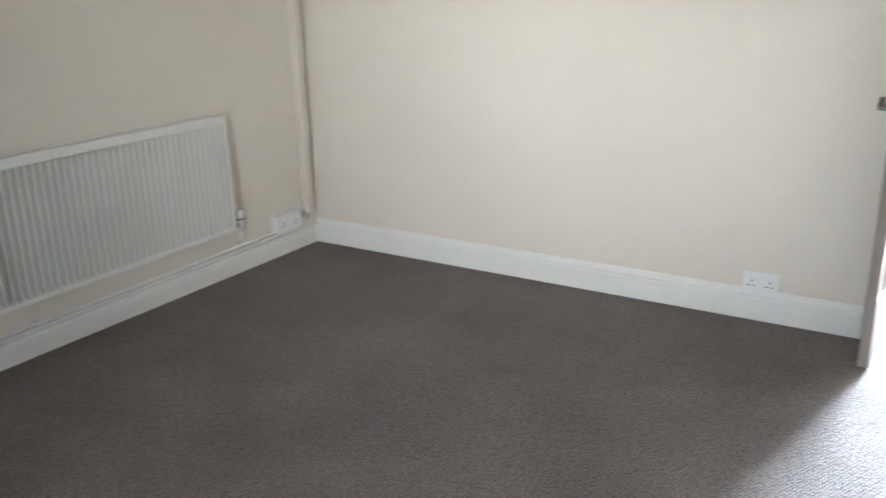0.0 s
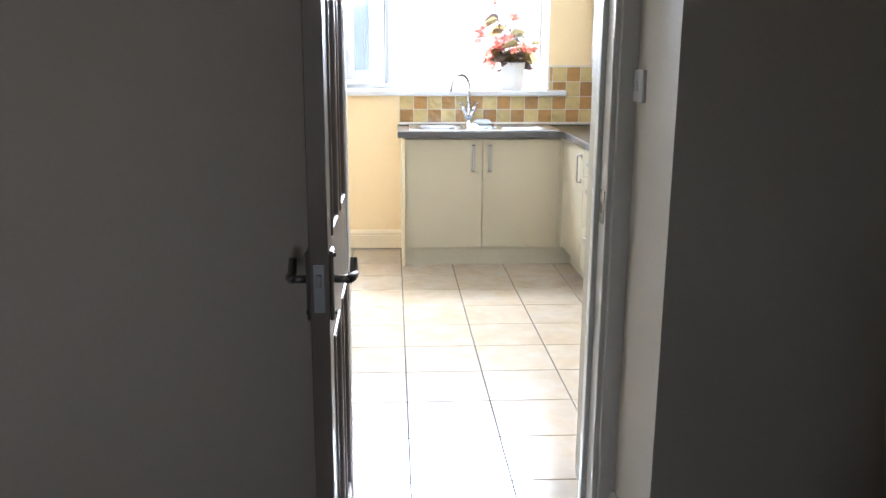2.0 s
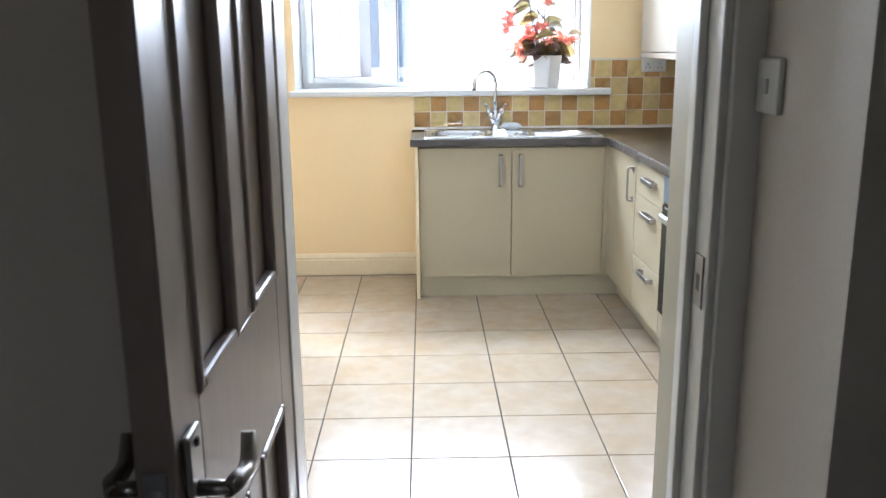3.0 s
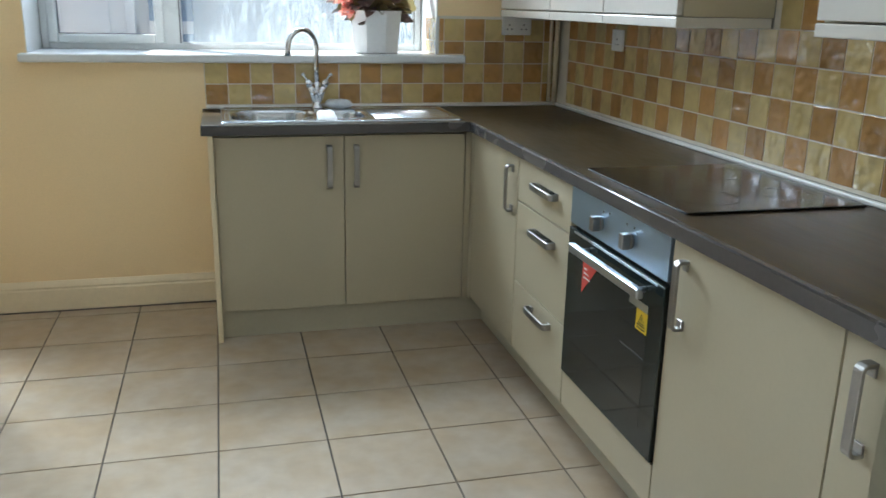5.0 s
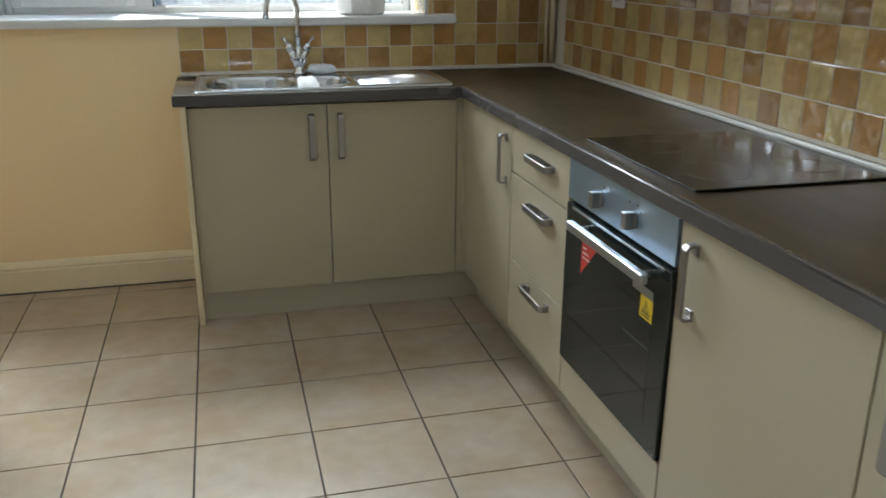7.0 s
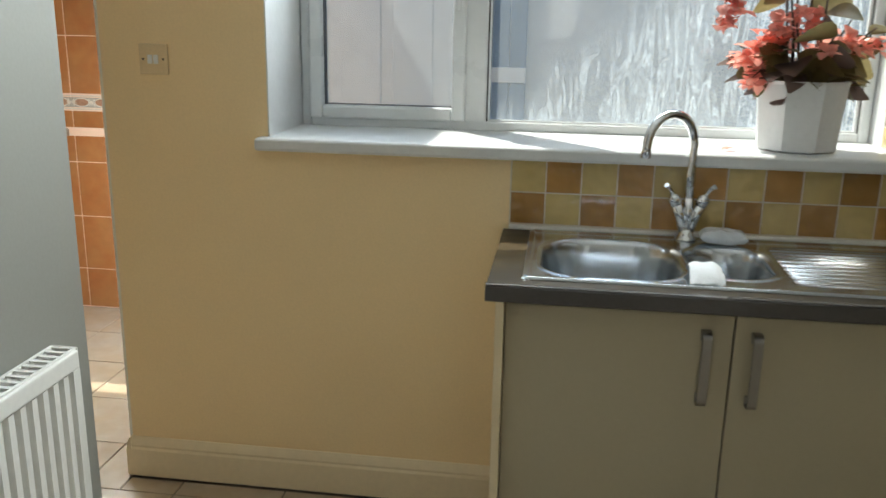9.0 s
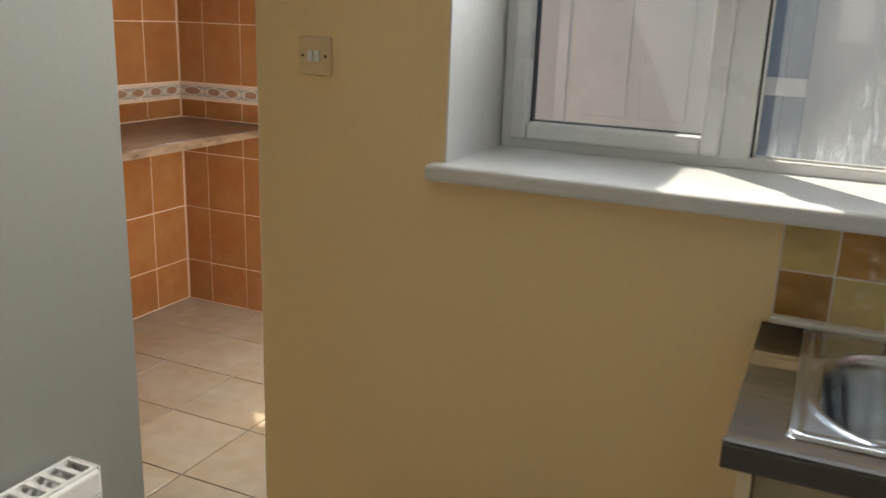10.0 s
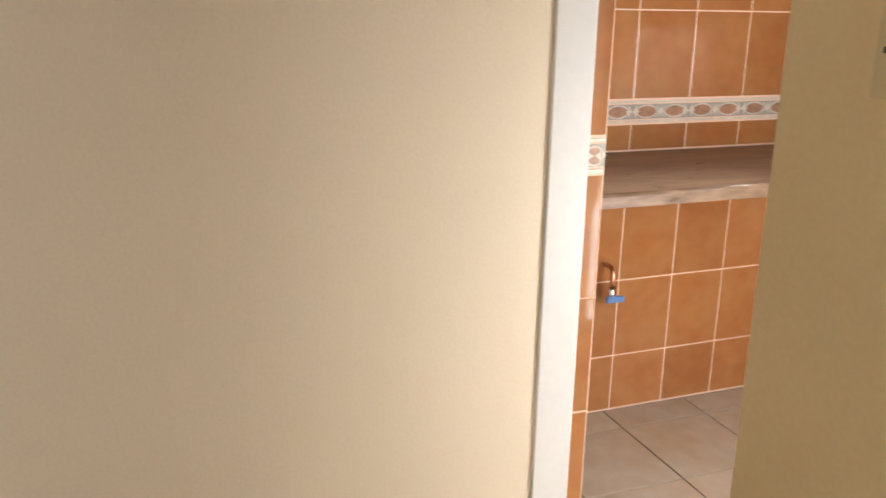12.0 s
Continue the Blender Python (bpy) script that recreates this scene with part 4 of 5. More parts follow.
# ---- radiators ----
def radiator(x_wall, y0, y1, z0, z1, label, valve_y):
    """A convector radiator on a wall that faces +x, with fluted front, top grille, end panels, valve and pipe."""
    r = thing("radiator", (x_wall, (y0 + y1) / 2, 0.0), label, "radiator", "radiators")
    xf = x_wall + 0.069
    n = int((y1 - y0 - 0.05) / 0.0333)
    pitch = (y1 - y0 - 0.05) / n
    bm = bmesh.new()
    prof, za, zb = [], z0 + 0.022, z1 - 0.042
    for i in range(n):
        ya = y0 + 0.025 + i * pitch
        for f, o in ((0.0, 0.0), (0.46, 0.0), (0.56, -0.019), (0.90, -0.019)):
            prof.append((ya + f * pitch, xf + o))
    prof.append((y1 - 0.025, xf))
    lo, hi = [bm.verts.new((x, y, za)) for y, x in prof], [bm.verts.new((x, y, zb)) for y, x in prof]
    for i in range(len(prof) - 1):
        bm.faces.new((lo[i], lo[i + 1], hi[i + 1], hi[i]))
    part("top_rail", B(xf - 0.014, xf + 0.0005, y0 + 0.002, y1 - 0.002, zb, z1 - 0.004, bev=0.004, seg=2), RADIATOR, r)
    part("bottom_rail", B(xf - 0.014, xf + 0.0005, y0 + 0.002, y1 - 0.002, z0, za, bev=0.004, seg=2), RADIATOR, r)
    part("side_rail", B(xf - 0.014, xf, y0 + 0.002, y0 + 0.0255, za, zb), RADIATOR, r)
    part("side_rail", B(xf - 0.014, xf, y1 - 0.0255, y1 - 0.002, za, zb), RADIATOR, r)
    bmesh.ops.recalc_face_normals(bm, faces=bm.faces)
    part("front_panel", bm, RADIATOR, r)
    part("back_panel", B(x_wall + 0.012, x_wall + 0.020, y0 + 0.004, y1 - 0.004, z0, z1 - 0.008), RADIATOR, r)
    for a, b in ((y0 - 0.001, y0 + 0.003), (y1 - 0.003, y1 + 0.001)):
        part("end_panel", B(x_wall + 0.010, xf - 0.002, a, b, z0 + 0.02, z1, bev=0.001), RADIATOR, r)
    gr = B(x_wall + 0.010, x_wall + 0.016, y0, y1, z1 - 0.006, z1)
    box(gr, xf - 0.010, xf - 0.004, y0, y1, z1 - 0.006, z1)
    ns = int((y1 - y0) / 0.024)
    for i in range(ns + 1):
        yy = y0 + 0.004 + (y1 - y0 - 0.012) * i / ns
        box(gr, x_wall + 0.016, xf - 0.010, yy, yy + 0.009, z1 - 0.005, z1 - 0.001)
    part("top_grille", gr, RADIATOR, r, "slotted top grille")
    # dark block added between the panels to draw the shade in there
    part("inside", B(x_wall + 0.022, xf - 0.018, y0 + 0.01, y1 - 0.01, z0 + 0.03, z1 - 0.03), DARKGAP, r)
    cap = lathe(bmesh.new(), (0, 0, 0), ((0.017, 0), (0.017, 0.008), (0.011, 0.011), (0.003, 0.011)), 20)
    sgn = 1 if valve_y > (y0 + y1) / 2 else -1
    bmesh.ops.transform(cap, matrix=Matrix.Translation((x_wall + 0.036, y0 - 0.001, z1 - 0.045)) @ Matrix.Rotation(radians(90), 4, "X"), verts=cap.verts)
    part("blanking_plug", cap, HANDLE, r)
    v = part("valve", lathe(bmesh.new(), (x_wall + 0.038, valve_y, z0 + 0.015), ((0.012, -0.03), (0.014, 0.0), (0.011, 0.012), (0.021, 0.02), (0.023, 0.05), (0.021, 0.078), (0.012, 0.084)), 20), PLASTIC, r, "white thermostatic valve")
    part("valve_nut", tube(bmesh.new(), [(x_wall + 0.038, valve_y, z0 + 0.018), (x_wall + 0.038, valve_y - sgn * 0.03, z0 + 0.018)], 0.011, 10), CHROME, v)
    part("valve_slots", lathe(bmesh.new(), (x_wall + 0.038, valve_y, z0 + 0.0475), ((0.0232, 0), (0.0238, 0.001), (0.0238, 0.005), (0.0232, 0.006)), 20), BLACK, v)
    part("tail_pipe", tube(bmesh.new(), [(x_wall + 0.038, valve_y, z0), (x_wall + 0.036, valve_y, 0.19), (x_wall + 0.022, valve_y, 0.165), (x_wall + 0.004, valve_y, 0.162)], 0.0075, 10), RADIATOR, r)


radiator(-0.835, 4.79, 5.72, 0.245, 0.85, "white convector radiator with fluted front and grille", 4.745)
radiator(-3.08, -0.02, 1.835, 0.243, 0.83, "long white fluted radiator on the dining room wall", 1.892)

# pipes along the dining room skirting and boxed riser
dp = thing("heating_pipes", (-3.06, 2.4, 0.14), "white painted heating pipes along the skirting", "pipe")
for z, x in ((0.110, -3.064), (0.130, -3.070)):
    part("pipe", tube(bmesh.new(), [(x, 0.3, z), (x, 1.5, z + 0.004), (x, 2.3, z + 0.012), (x, 2.40, z + 0.03), (x + 0.004, 2.425, z + 0.06)], 0.0085, 10), GLOSS, dp)
part("riser_casing", B(-3.078, -3.035, 2.405, 2.455, 0.20, H - 0.004, bev=0.004, seg=2), MAGNOLIA, dp)

# ---- dining room door, open ----
dd = thing("panelled_door", (-0.185, 2.885, 0.0), "painted four-panel door standing open into the room", "door")
LX0, LX1, LY0, LY1 = -0.197, -0.158, 2.208, 2.884
leaf = bmesh.new()
st = 0.098
for b in ((LY0, LY0 + st, 0.008, 1.975), (LY1 - st, LY1, 0.008, 1.975), (LY0 + st, LY1 - st, 0.008, 0.21), (LY0 + st, LY1 - st, 0.83, 1.05), (LY0 + st, LY1 - st, 1.86, 1.975),
          ((LY0 + LY1) / 2 - 0.045, (LY0 + LY1) / 2 + 0.045, 0.21, 0.83), ((LY0 + LY1) / 2 - 0.045, (LY0 + LY1) / 2 + 0.045, 1.05, 1.86)):
    box(leaf, LX0, LX1, *b, bev=0.002)
part("stiles_and_rails", leaf, DOORPAINT, dd)
mid = (LY0 + LY1) / 2
for y0, y1 in ((LY0 + st, mid - 0.045), (mid + 0.045, LY1 - st)):
    for z0, z1 in ((0.21, 0.83), (1.05, 1.86)):
        pn = part("panel", B(LX0 + 0.013, LX1 - 0.013, y0, y1, z0, z1), DOORPAINT, dd)
        md = bmesh.new()
        for xs, xe in ((LX1 - 0.014, LX1 + 0.005), (LX0 - 0.005, LX0 + 0.014)):
            for a, b, c, d in ((y0, y0 + 0.016, z0, z1), (y1 - 0.016, y1, z0, z1), (y0 + 0.016, y1 - 0.016, z0, z0 + 0.016), (y0 + 0.016, y1 - 0.016, z1 - 0.016, z1)):
                box(md, xs, xe, a, b, c, d, bev=0.005, seg=2)
        part("moulding", md, DOORPAINT, pn)
lk = part("lock_plate", B(LX0 + 0.008, LX1 - 0.008, LY0 - 0.003, LY0 + 0.001, 0.912, 1.012, bev=0.001), STEEL, dd, "nickel lock face plate")
part("latch_bolt", box(B(LX0 + 0.014, LX1 - 0.014, LY0 - 0.011, LY0, 0.967, 0.994, bev=0.002), LX0 + 0.014, LX1 - 0.014, LY0 - 0.0045, LY0, 0.927, 0.952), STEEL, lk)
for s, xs in ((1, LX1), (-1, LX0)):
    bp = part("back_plate", B(min(xs, xs + s * 0.009), max(xs, xs + s * 0.009), LY0 + 0.020, LY0 + 0.066, 0.887, 1.037, bev=0.004, seg=2), HANDLE, dd, "nickel lever back plate")
    part("lever", tube(tube(bmesh.new(), [(xs + s * 0.008, LY0 + 0.043, 0.972), (xs + s * 0.046, LY0 + 0.043, 0.972)], 0.0085, 14),
         [(xs + s * 0.038, LY0 + 0.036, 0.972), (xs + s * 0.045, LY0 + 0.055, 0.973), (xs + s * 0.047, LY0 + 0.085, 0.967), (xs + s * 0.047, LY0 + 0.105, 0.97), (xs + s * 0.046, LY0 + 0.115, 1.0)], [0.0085, 0.0105, 0.0095, 0.010, 0.008], 14), HANDLE, bp)
    for zz in (0.9, 1.024):
        part("screw", lathe(bmesh.new(), (xs + s * 0.009, LY0 + 0.043, zz), ((0.004, -0.004), (0.004, 0.004)), 10), BLACK, bp)
for zz in (0.25, 1.72):
    part("hinge", tube(bmesh.new(), [(LX0 + 0.002, LY1 + 0.002, zz), (LX0 + 0.002, LY1 + 0.002, zz + 0.09)], 0.006, 10), STEEL, dd)
strike = thing("strike_plate", (0.57, 2.90, 1.0), "nickel strike plate on the door frame", "door hardware")
part("plate", B(0.5665, 0.5702, 2.872, 2.915, 0.955, 1.05, bev=0.001), HANDLE, strike)
part("latch_hole", B(0.5660, 0.5668, 2.884, 2.902, 0.985, 1.015), BLACK, strike)

# unidentified dark object in the alcove, given a rounded stand-in shape
bag = thing("dark_bulk", (1.42, 2.2, 0.0), "unidentified dark object standing on the carpet, shaped as a bulge", "bag")
bm = bmesh.new()
bmesh.ops.create_icosphere(bm, subdivisions=4, radius=1.0)
for v in bm.verts:
    p = v.co.copy()
    k = 1 + 0.10 * noise.noise(p * 1.7) + 0.05 * noise.noise(p * 5.0)
    top_in = 1.0 if p.z < 0.2 else 1 - 0.30 * (p.z - 0.2)
    v.co = Vector((1.44 + 0.25 * p.x * k * top_in, 2.2 + 0.22 * p.y * k * top_in, max(0.0, 0.30 + 0.40 * p.z * k)))
for f in bm.faces:
    f.smooth = True
part("sack", bm, BLACK, bag)

# ---- utility room ----
ct = thing("utility_counter", (-2.56, 7.6, 0.90), "brown wood-effect counter fixed between tiled walls", "counter")
part("top", B(-2.84, -2.292, 6.967, 8.215, 0.903, 0.942), COUNTER, ct)
part("front_edge", tube(B(-2.294, -2.282, 6.967, 8.215, 0.904, 0.934), [(-2.289, 6.967, 0.9345), (-2.289, 8.215, 0.9345)], 0.0075, 10), COUNTER, ct, "rounded front edge")
vl = thing("water_valve", (-2.80, 7.50, 0.44), "copper pipe stub with a blue lever valve", "valve")
part("pipe", tube(bmesh.new(), [(-2.838, 7.50, 0.56), (-2.80, 7.50, 0.56), (-2.785, 7.50, 0.545), (-2.785, 7.50, 0.46)], 0.0085, 12), COPPER, vl)
vb = part("valve_body", tube(bmesh.new(), [(-2.785, 7.50, 0.50), (-2.785, 7.50, 0.44)], 0.0135, 12), CHROME, vl)
part("lever", B(-2.775, -2.757, 7.468, 7.535, 0.448, 0.468, bev=0.004, seg=2), BLUE, vb)

# ---- plant on the sill ----
pot = thing("potted_plant", (0.815, 6.785, 1.15), "flowering plant in a white faceted pot", "plant")
bm = bmesh.new()
seg = 8
rings = []
for r, h in ((0.098, 0.0), (0.111, 0.006), (0.117, 0.09), (0.126, 0.185), (0.130, 0.195), (0.122, 0.196), (0.108, 0.165)):
    rings.append([bm.verts.new((0.815 + r * math.cos(2 * math.pi * (k + 0.3) / seg), 6.785 + r * math.sin(2 * math.pi * (k + 0.3) / seg), 1.15 + h)) for k in range(seg)])
for u, v in zip(rings, rings[1:]):
    for k in range(seg):
        bm.faces.new((u[k], u[(k + 1) % seg], v[(k + 1) % seg], v[k]))
bm.faces.new(rings[0][::-1])
part("pot", bm, POT, pot)
part("soil", lathe(bmesh.new(), (0.815, 6.785, 1.30), ((0.104, 0), (0.100, 0.018), (0.05, 0.024), (0.005, 0.02))), SOIL, pot)
rnd = random.Random(7)


def blade(bm, base, way, length, width, droop, cup=0.2, n=5, roll=0.0):
    """A cupped leaf or petal blade that starts at base and runs along way."""
    way = Vector(way).normalized()
    side = way.cross(Vector((0, 0, 1)))
    side = side.normalized() if side.length > 0.05 else Vector((1, 0, 0))
    up = side.cross(way)
    side, up = side * math.cos(roll) + up * math.sin(roll), up * math.cos(roll) - side * math.sin(roll)
    rows = []
    for i in range(n + 1):
        u = i / n
        w = width * math.sin(math.pi * min(u * 0.93 + 0.05, 1)) ** 0.8
        c = Vector(base) + way * length * u - Vector((0, 0, droop * u * u)) 
        rows.append([bm.verts.new(c + side * w * s + up * (cup * w * abs(s))) for s in (-1, -0.5, 0, 0.5, 1)])
    for a, b in zip(rows, rows[1:]):
        for k in range(4):
            bm.faces.new((a[k], a[k + 1], b[k + 1], b[k])).smooth = True


tips = []
for k in range(15):
    a, sp = rnd.uniform(0, 2 * math.pi), rnd.uniform(0.04, 0.22)
    h = rnd.uniform(0.06, 0.40)
    b0 = Vector((0.815 + 0.05 * math.cos(a), 6.785 + 0.05 * math.sin(a), 1.315))
    tip = Vector((0.815 + sp * math.cos(a), 6.785 + 0.62 * sp * math.sin(a), 1.33 + h))
    part("stem", tube(bmesh.new(), [b0, b0.lerp(tip, 0.5) + Vector((0, 0, 0.03)), tip], [0.0045, 0.0035, 0.0025], 7), LEAFRED, pot)
    tips.append((b0, tip, a))
for j in range(66):
    b0, tip, a = tips[j % len(tips)]
    c = b0.lerp(tip, rnd.uniform(0.05, 1.0) if j > 26 else rnd.uniform(0.0, 0.25))
    aa = a + rnd.uniform(-1.3, 1.3)
    bm = bmesh.new()
    blade(bm, c, (math.cos(aa), 0.62 * math.sin(aa), rnd.uniform(-0.05, 0.5)), rnd.uniform(0.09, 0.14), rnd.uniform(0.032, 0.050), rnd.uniform(0.02, 0.07), roll=rnd.uniform(-1.3, 1.3))
    part("leaf", bm, LEAF if rnd.random() < 0.45 else LEAFRED, pot)
for j in range(24):
    b0, tip, a = tips[(j * 4) % len(tips)]
    c = b0.lerp(tip, rnd.uniform(0.55, 1.1)) + Vector((rnd.uniform(-0.05, 0.05), rnd.uniform(-0.06, 0.02), rnd.uniform(-0.02, 0.05)))
    if j < 4:
        c = Vector((0.815 - 0.235 + 0.03 * (j % 2), 6.72 + 0.01 * j, 1.50 + 0.032 * j))
    elif j < 9:
        c = Vector((0.815 - 0.165 + 0.02 * (j % 3), 6.69 + 0.008 * j, 1.335 + 0.03 * (j - 4)))
    bm = bmesh.new()
    for k in range(16):
        p = c + Vector((rnd.uniform(-1, 1), rnd.uniform(-1, 1), rnd.uniform(-1, 1))) * 0.018
        blade(bm, p, (rnd.uniform(-1, 1), rnd.uniform(-1, 1), rnd.uniform(-0.5, 0.7)), rnd.uniform(0.026, 0.044), rnd.uniform(0.014, 0.024), 0.006, 0.4, 3)
    part("flower", bm, PETAL, pot)
fallen = thing("fallen_petal", (0.62, 6.70, 1.151), "fallen coral petal on the window sill", "petal")
bm = bmesh.new()
blade(bm, (0.60, 6.70, 1.154), (1, 0.3, 0.15), 0.036, 0.014, 0.0, 0.4, 3)
blade(bm, (0.615, 6.705, 1.155), (0.6, -0.7, 0.3), 0.024, 0.010, 0.0, 0.4, 3)
part("petal", bm, PETAL, fallen)

# ---- yard ----
gate = thing("yard_door", (-0.75, 10.17, -0.14), "white panelled upvc door across the yard", "door")
part("door_frame", frame_bars(bmesh.new(), -1.55, -0.55, -0.14, 2.05, 0.07, 10.13, 10.198), UPVC, gate)
part("leaf", B(-1.48, -0.62, 10.15, 10.19, -0.14, 1.98), UPVC, gate)
for x in (-1.38, -1.02):
    part("panel", B(x, x + 0.28, 10.138, 10.152, 0.9, 1.85, bev=0.006, seg=2), UPVC, gate)
gt = thing("timber_gate", (-0.27, 10.12, -0.14), "blue painted timber gate in the yard wall", "gate")
for k in range(3):
    part("board", B(-0.44 + 0.115 * k, -0.33 + 0.115 * k, 10.10, 10.122, -0.10, 2.2, bev=0.003), BLUESHED, gt)
part("ledge", B(-0.44, -0.10, 10.078, 10.10, 1.10, 1.20, bev=0.003), RENDER, gt, "white painted cross ledge")
shed = thing("garden_shed", (2.2, 9.6, -0.14), "blue painted timber shed in the yard", "shed")
for k in range(16):
    part("board", B(1.3 + 0.12 * k, 1.416 + 0.12 * k, 9.2, 9.222, -0.14, 1.95 + 0.0 * k, bev=0.003), BLUESHED, shed)
part("side_wall", B(1.31, 1.33, 9.222, 10.1, -0.14, 1.95), BLUESHED, shed)
part("roof", B(1.22, 3.3, 9.1, 10.15, 1.95, 2.02), ROOF, shed)

# ---- tiles ----
def tile_mesh(name, w, h, d, bev, material):
    bm = B(-w / 2, w / 2, -h / 2, h / 2, 0, d)
    tops = [e for e in bm.edges if all(v.co.z > d / 2 for v in e.verts)]
    bmesh.ops.bevel(bm, geom=tops, offset=bev, segments=2, affect="EDGES", profile=0.6)
    me = bpy.data.meshes.new(name)
    bm.to_mesh(me), bm.free()
    me.materials.append(material)
    for p in me.polygons:
        p.use_smooth = False
    return me


TILES = {}


def lay(name, parent, w, h, d, bev, material, m):
    key = (name, round(w, 4), round(h, 4), material.name)
    if key not in TILES:
        TILES[key] = tile_mesh(name, w, h, d, bev, material)
    ob = new(name, TILES[key])
    ob.parent = parent
    ob.matrix_local = m
    return ob


rt = random.Random(3)


def wobble(a):
    return rt.uniform(-a, a)


def floor_grid(parent, xs, ys, x_lo, x_hi, y_lo, y_hi, keep):
    for x in xs:
        for y in ys:
            a, b, c, d = max(x[0], x_lo), min(x[1], x_hi), max(y[0], y_lo), min(y[1], y_hi)
            if b - a < 0.02 or d - c < 0.02 or not keep((a + b) / 2, (c + d) / 2):
                continue
            g = 0.0028
            m = Matrix.Translation(((a + b) / 2, (c + d) / 2, -0.008)) @ Euler((wobble(0.0012), wobble(0.0012), 0)).to_matrix().to_4x4()
            lay("tile", parent, b - a - 2 * g, d - c - 2 * g, 0.008, 0.0014, FLOORTILE, m)


PX, PY = 0.3475, 0.339
xs = [(0.024 + PX * k, 0.024 + PX * (k + 1)) for k in range(-7, 6)]
ys = [(5.200 + PY * k, 5.200 + PY * (k + 1)) for k in range(-7, 6)]
floor_grid(kfloor, xs, ys, -2.0, 1.70, 3.0, 6.556, lambda x, y: not (x < -1.02 and y < 4.8) and not (x > 1.3 and y < 6.6) and not (x > 0.1 and y > 6.25) and not (y > 6.67 and x > -1.2) and not (y < 3.2 and (x > 0.58 or x < -0.19)))
floor_grid(kfloor, xs, ys, -1.203, 0.05, 6.556, 6.638, lambda x, y: True)
PU = 0.345
xs = [(-2.025 + PU * k, -2.025 + PU * (k + 1)) for k in range(-3, 3)]
ys = [(7.195 + PU * k, 7.195 + PU * (k + 1)) for k in range(-2, 4)]
floor_grid(kfloor, xs, ys, -2.0, -1.203, 6.556, 6.850, lambda x, y: True)
floor_grid(kfloor, xs, ys, -2.85, -1.26, 6.850, 8.225, lambda x, y: not (x < -2.026 and y < 6.965))


def wall_tiles(parent, cols, rows, place, pick, name="tile", d=0.007, bev=0.0014, g=0.0019, lean=0.006):
    """Tiles between the joints cols and rows; place(u, v) gives the pose on the wall and pick(i, j) the material."""
    for i, (u0, u1) in enumerate(zip(cols, cols[1:])):
        for j, (v0, v1) in enumerate(zip(rows, rows[1:])):
            mt = pick(i, j, (u0 + u1) / 2, (v0 + v1) / 2)
            if mt:
                m = place((u0 + u1) / 2, (v0 + v1) / 2) @ Matrix.Translation((0, 0, 0.0019 - d)) @ Euler((wobble(lean), wobble(lean), wobble(0.002))).to_matrix().to_4x4()
                lay(name, parent, u1 - u0 - 2 * g, v1 - v0 - 2 * g, d, bev, mt, m)


TP = 0.0992
grout = B(1.696, 1.699, 3.22, 6.655, 0.925, 1.332)
box(grout, 1.696, 1.699, 4.37, 4.976, 1.332, 2.0)
part("grout_bed", grout, GROUT_W, wall_right)
wg = B(0.02, 1.696, 6.6595, 6.6628, 0.922, 1.106)
box(wg, 1.218, 1.696, 6.6595, 6.6628, 1.106, 1.328), box(wg, 1.09, 1.218, 6.6595, 6.6628, 1.152, 1.328)
part("grout_bed", wg, GROUT_W, wall_win)
cols = [-(4.352 + TP * k) for k in range(22, -12, -1)] 
rows = [0.935 + TP * k for k in range(0, 9)]
wall_tiles(wall_right, cols, rows, lambda u, v: Matrix.Translation((1.6962, -u, v)) @ Matrix(((0, 0, -1, 0), (-1, 0, 0, 0), (0, 1, 0, 0), (0, 0, 0, 1))),
           lambda i, j, u, v: None if (j > 3 and not 4.37 < -u < 4.97) else (OCHRE if (i + j) % 2 else STRAW))
cols = [0.022 + 0.0995 * k for k in range(0, 17)] + [1.694]
rows = [0.926, 1.018, 1.110]
flat = Matrix(((1, 0, 0, 0), (0, 0, -1, 0), (0, 1, 0, 0), (0, 0, 0, 1)))
wall_tiles(wall_win, cols, rows, lambda u, v: Matrix.Translation((u, 6.6598, v)) @ flat, lambda i, j, u, v: STRAW if (i + j) % 2 else OCHRE)
rows = [1.110, 1.2135, 1.317]
wall_tiles(wall_win, [c for c in cols if c > 1.2], rows, lambda u, v: Matrix.Translation((u, 6.6598, v)) @ flat, lambda i, j, u, v: OCHRE if (i + j) % 2 else STRAW)
wall_tiles(wall_win, [1.092, 1.116, 1.2155], [1.154, 1.2135, 1.317], lambda u, v: Matrix.Translation((u, 6.6598, v)) @ flat, lambda i, j, u, v: OCHRE if (i + j) % 2 else STRAW)

# the tiles turn the corner into the window reveal, with a white corner bead
put_reveal = lambda u, v: Matrix.Translation((WX1 - 0.0052, -u, v)) @ Matrix(((0, 0, -1, 0), (-1, 0, 0, 0), (0, 1, 0, 0), (0, 0, 0, 1)))
part("grout_bed", B(WX1 - 0.0068, WX1 - 0.0042, 6.668, 6.872, 1.152, 1.322), GROUT_W, wall_win)
wall_tiles(wall_win, [-6.870, -6.770, -6.670], [1.154, 1.2135, 1.317], lambda u, v: put_reveal(u, v) @ Matrix.Translation((0, 0, 0.0016)), lambda i, j, u, v: OCHRE if (i + j) % 2 else STRAW)
part("corner_bead", B(WX1 - 0.010, WX1 + 0.005, 6.6545, 6.667, 1.152, 1.330, bev=0.004, seg=2), UPVC, wall_win, "white plastic tile corner bead")

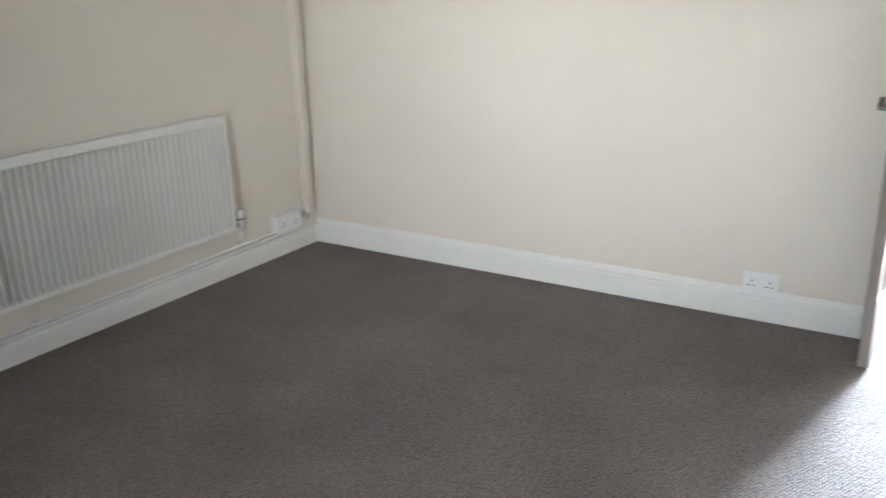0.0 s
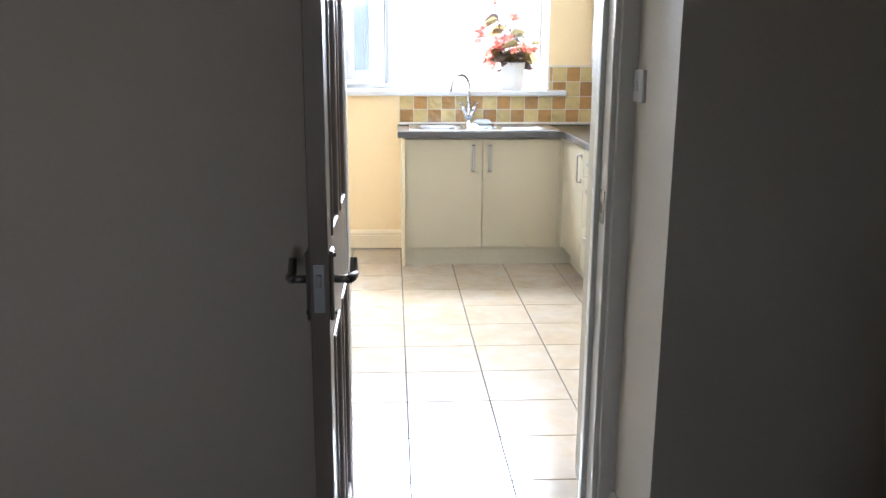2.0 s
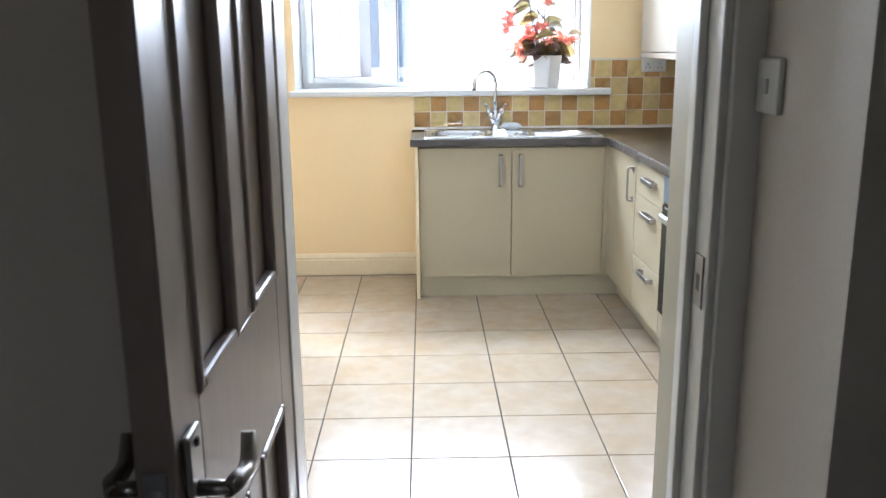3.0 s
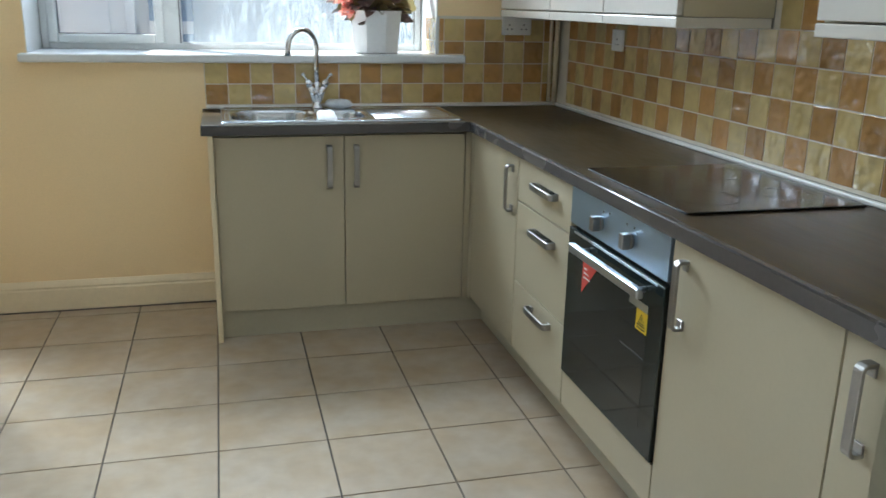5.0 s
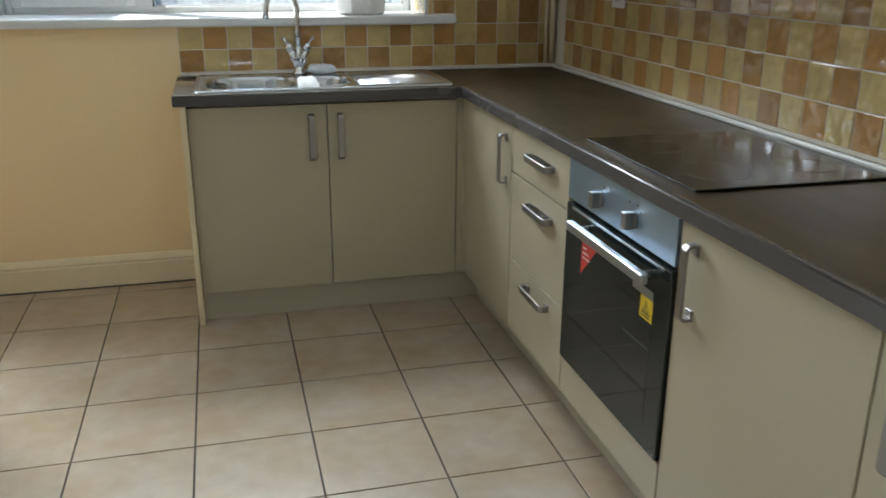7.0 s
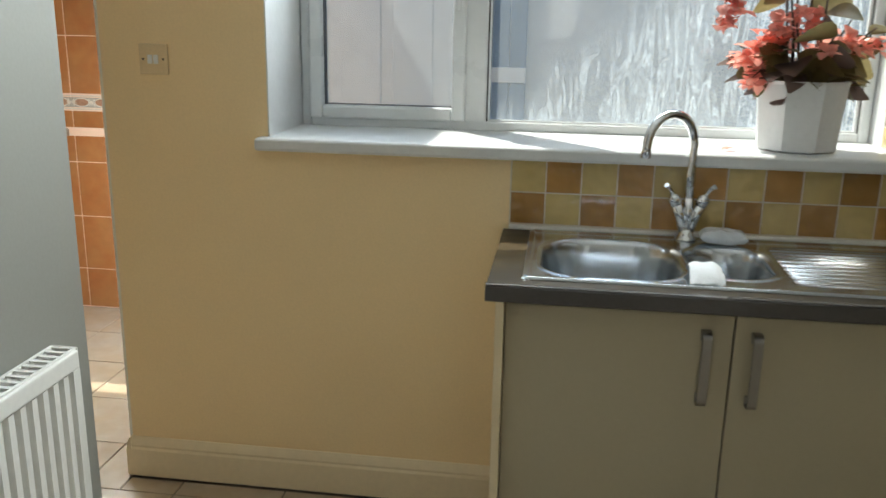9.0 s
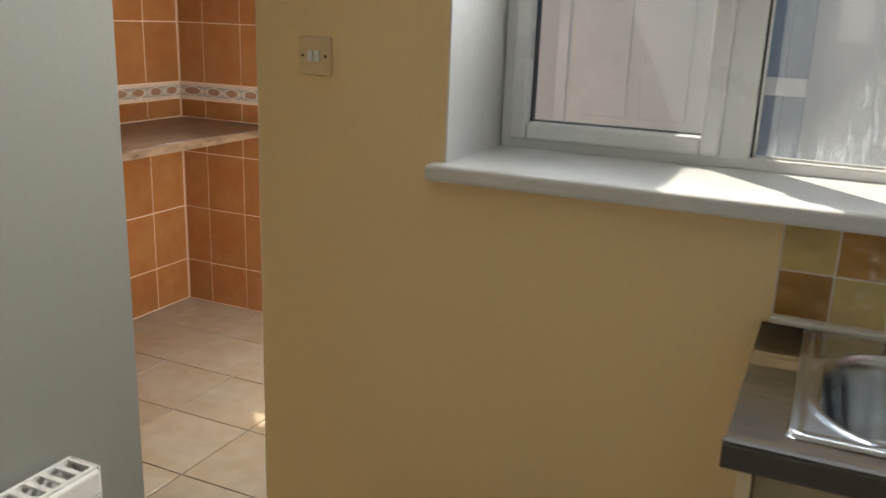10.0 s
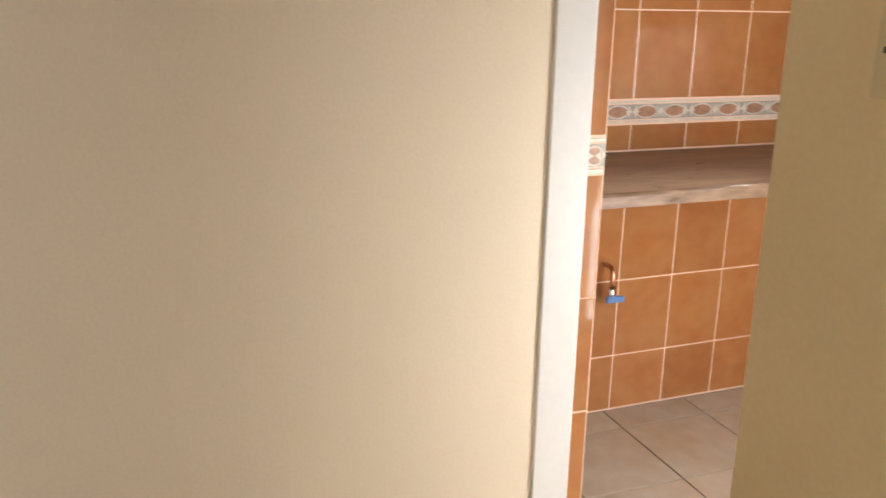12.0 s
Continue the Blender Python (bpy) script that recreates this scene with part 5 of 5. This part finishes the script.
# terracotta tiles with a patterned border
def border_print(parent, m, w, h):
    """A relief on a border tile: rails, ovals with a red flower, and leaf lozenges between them."""
    for nm, mt in (("border_ground", BORDERGREY), ("border_scroll", BORDER), ("border_flower", BORDERRED)):
        key = (nm, round(w, 3))
        if key not in TILES:
            bm = bmesh.new()
            if nm == "border_ground":
                box(bm, -w / 2 + 0.001, w / 2 - 0.001, -h * 0.30, h * 0.30, 0.0, 0.0074)
            if nm == "border_scroll":
                for s in (-1, 1):
                    box(bm, -w / 2 + 0.001, w / 2 - 0.001, s * h * 0.40 - h * 0.045, s * h * 0.40 + h * 0.045, 0.0, 0.0088, bev=0.0008)
                n = max(1, round(w / 0.109))
                for k in range(n):
                    cx = -w / 2 + w * (k + 0.5) / n
                    rx = w / n * 0.36
                    tube(bm, [(cx + rx * math.cos(t * math.pi / 9), h * 0.25 * math.sin(t * math.pi / 9), 0.0078) for t in range(19)], 0.0028, 6)
                    for s in (-1, 1):
                        e = cx + s * w / n * 0.5
                        tube(bm, [(e - s * 0.016, -h * 0.22, 0.0078), (e - s * 0.004, 0, 0.0078), (e - s * 0.016, h * 0.22, 0.0078)], 0.0022, 6)
            if nm == "border_flower":
                n = max(1, round(w / 0.109))
                for k in range(n):
                    cx = -w / 2 + w * (k + 0.5) / n
                    rx = w / n * 0.35
                    bm.faces.new([bm.verts.new((cx + rx * math.cos(t * math.pi / 10), h * 0.24 * math.sin(t * math.pi / 10), 0.0079)) for t in range(20)])
            if nm == "border_scroll":
                for k in range(n + 1):
                    cx = min(max(-w / 2 + w * k / n, -w / 2 + 0.012), w / 2 - 0.012)
                    star = [(r * math.cos(t * math.pi / 4), r * 1.15 * math.sin(t * math.pi / 4)) for t, r in zip(range(8), (0.015, 0.007) * 4)]
                    bm.faces.new([bm.verts.new((cx + p, q, 0.0092)) for p, q in star])
            me = bpy.data.meshes.new(nm)
            bm.to_mesh(me), bm.free()
            me.materials.append(mt)
            TILES[key] = me
        ob = new(nm, TILES[key])
        ob.parent, ob.matrix_local = parent, m @ Matrix.Translation((0, 0, -0.0048))


UT_ROWS = [0.004, 0.212, 0.492, 0.772, 0.905]
UT_UP = [0.944, 1.030]
UT_HI = [1.112, 1.392, 1.672, 1.952, 2.232, 2.41]
back_cols = [-8.222, -8.003, -7.785, -7.567, -7.349, -7.131, -6.967]
put_back = lambda u, v: Matrix.Translation((-2.8502, u, v)) @ Matrix(((0, 0, 1, 0), (1, 0, 0, 0), (0, 1, 0, 0), (0, 0, 0, 1)))
back_cols = [-c for c in reversed(back_cols)]
for rows in (UT_ROWS, UT_UP, UT_HI):
    wall_tiles(wall_ut, back_cols, rows, put_back, lambda i, j, u, v: TERRA, bev=0.003, g=0.0018, lean=0.002)
put_end = lambda u, v: Matrix.Translation((u, 8.2248, v)) @ flat
end_cols = [-2.842, -2.695, -2.477, -2.259, -2.041, -1.823, -1.605, -1.387, -1.262]
for rows in (UT_ROWS, UT_UP, [1.112, 1.392, UZ0 - 0.004], [UZ0, 1.672, 1.952, UZ1, 2.41]):
    wall_tiles(wall_ue, end_cols, rows, put_end, lambda i, j, u, v: None if (UX0 - 0.1 < u < UX1 + 0.1 and UZ0 < v < UZ1) else TERRA, bev=0.003, g=0.0018, lean=0.002)
for a, b in zip(back_cols, back_cols[1:]):
    border_print(wall_ut, put_back((a + b) / 2, 1.071), b - a, 0.080)
for a, b in zip(end_cols, end_cols[1:]):
    border_print(wall_ue, put_end((a + b) / 2, 1.071), b - a, 0.080)
put_pier = lambda u, v: Matrix.Translation((-2.0262, u, v)) @ Matrix(((0, 0, 1, 0), (1, 0, 0, 0), (0, 1, 0, 0), (0, 0, 0, 1)))
for rows in ([0.004, 0.212, 0.492, 0.772, 1.052], [1.136, 1.416, 1.696, 1.976, 2.256, 2.41]):
    wall_tiles(wall_pier, [6.908, 6.964], rows, put_pier, lambda i, j, u, v: TERRA, bev=0.003, g=0.0015, lean=0.002)
border_print(wall_pier, put_pier(6.936, 1.094), 0.056, 0.082)
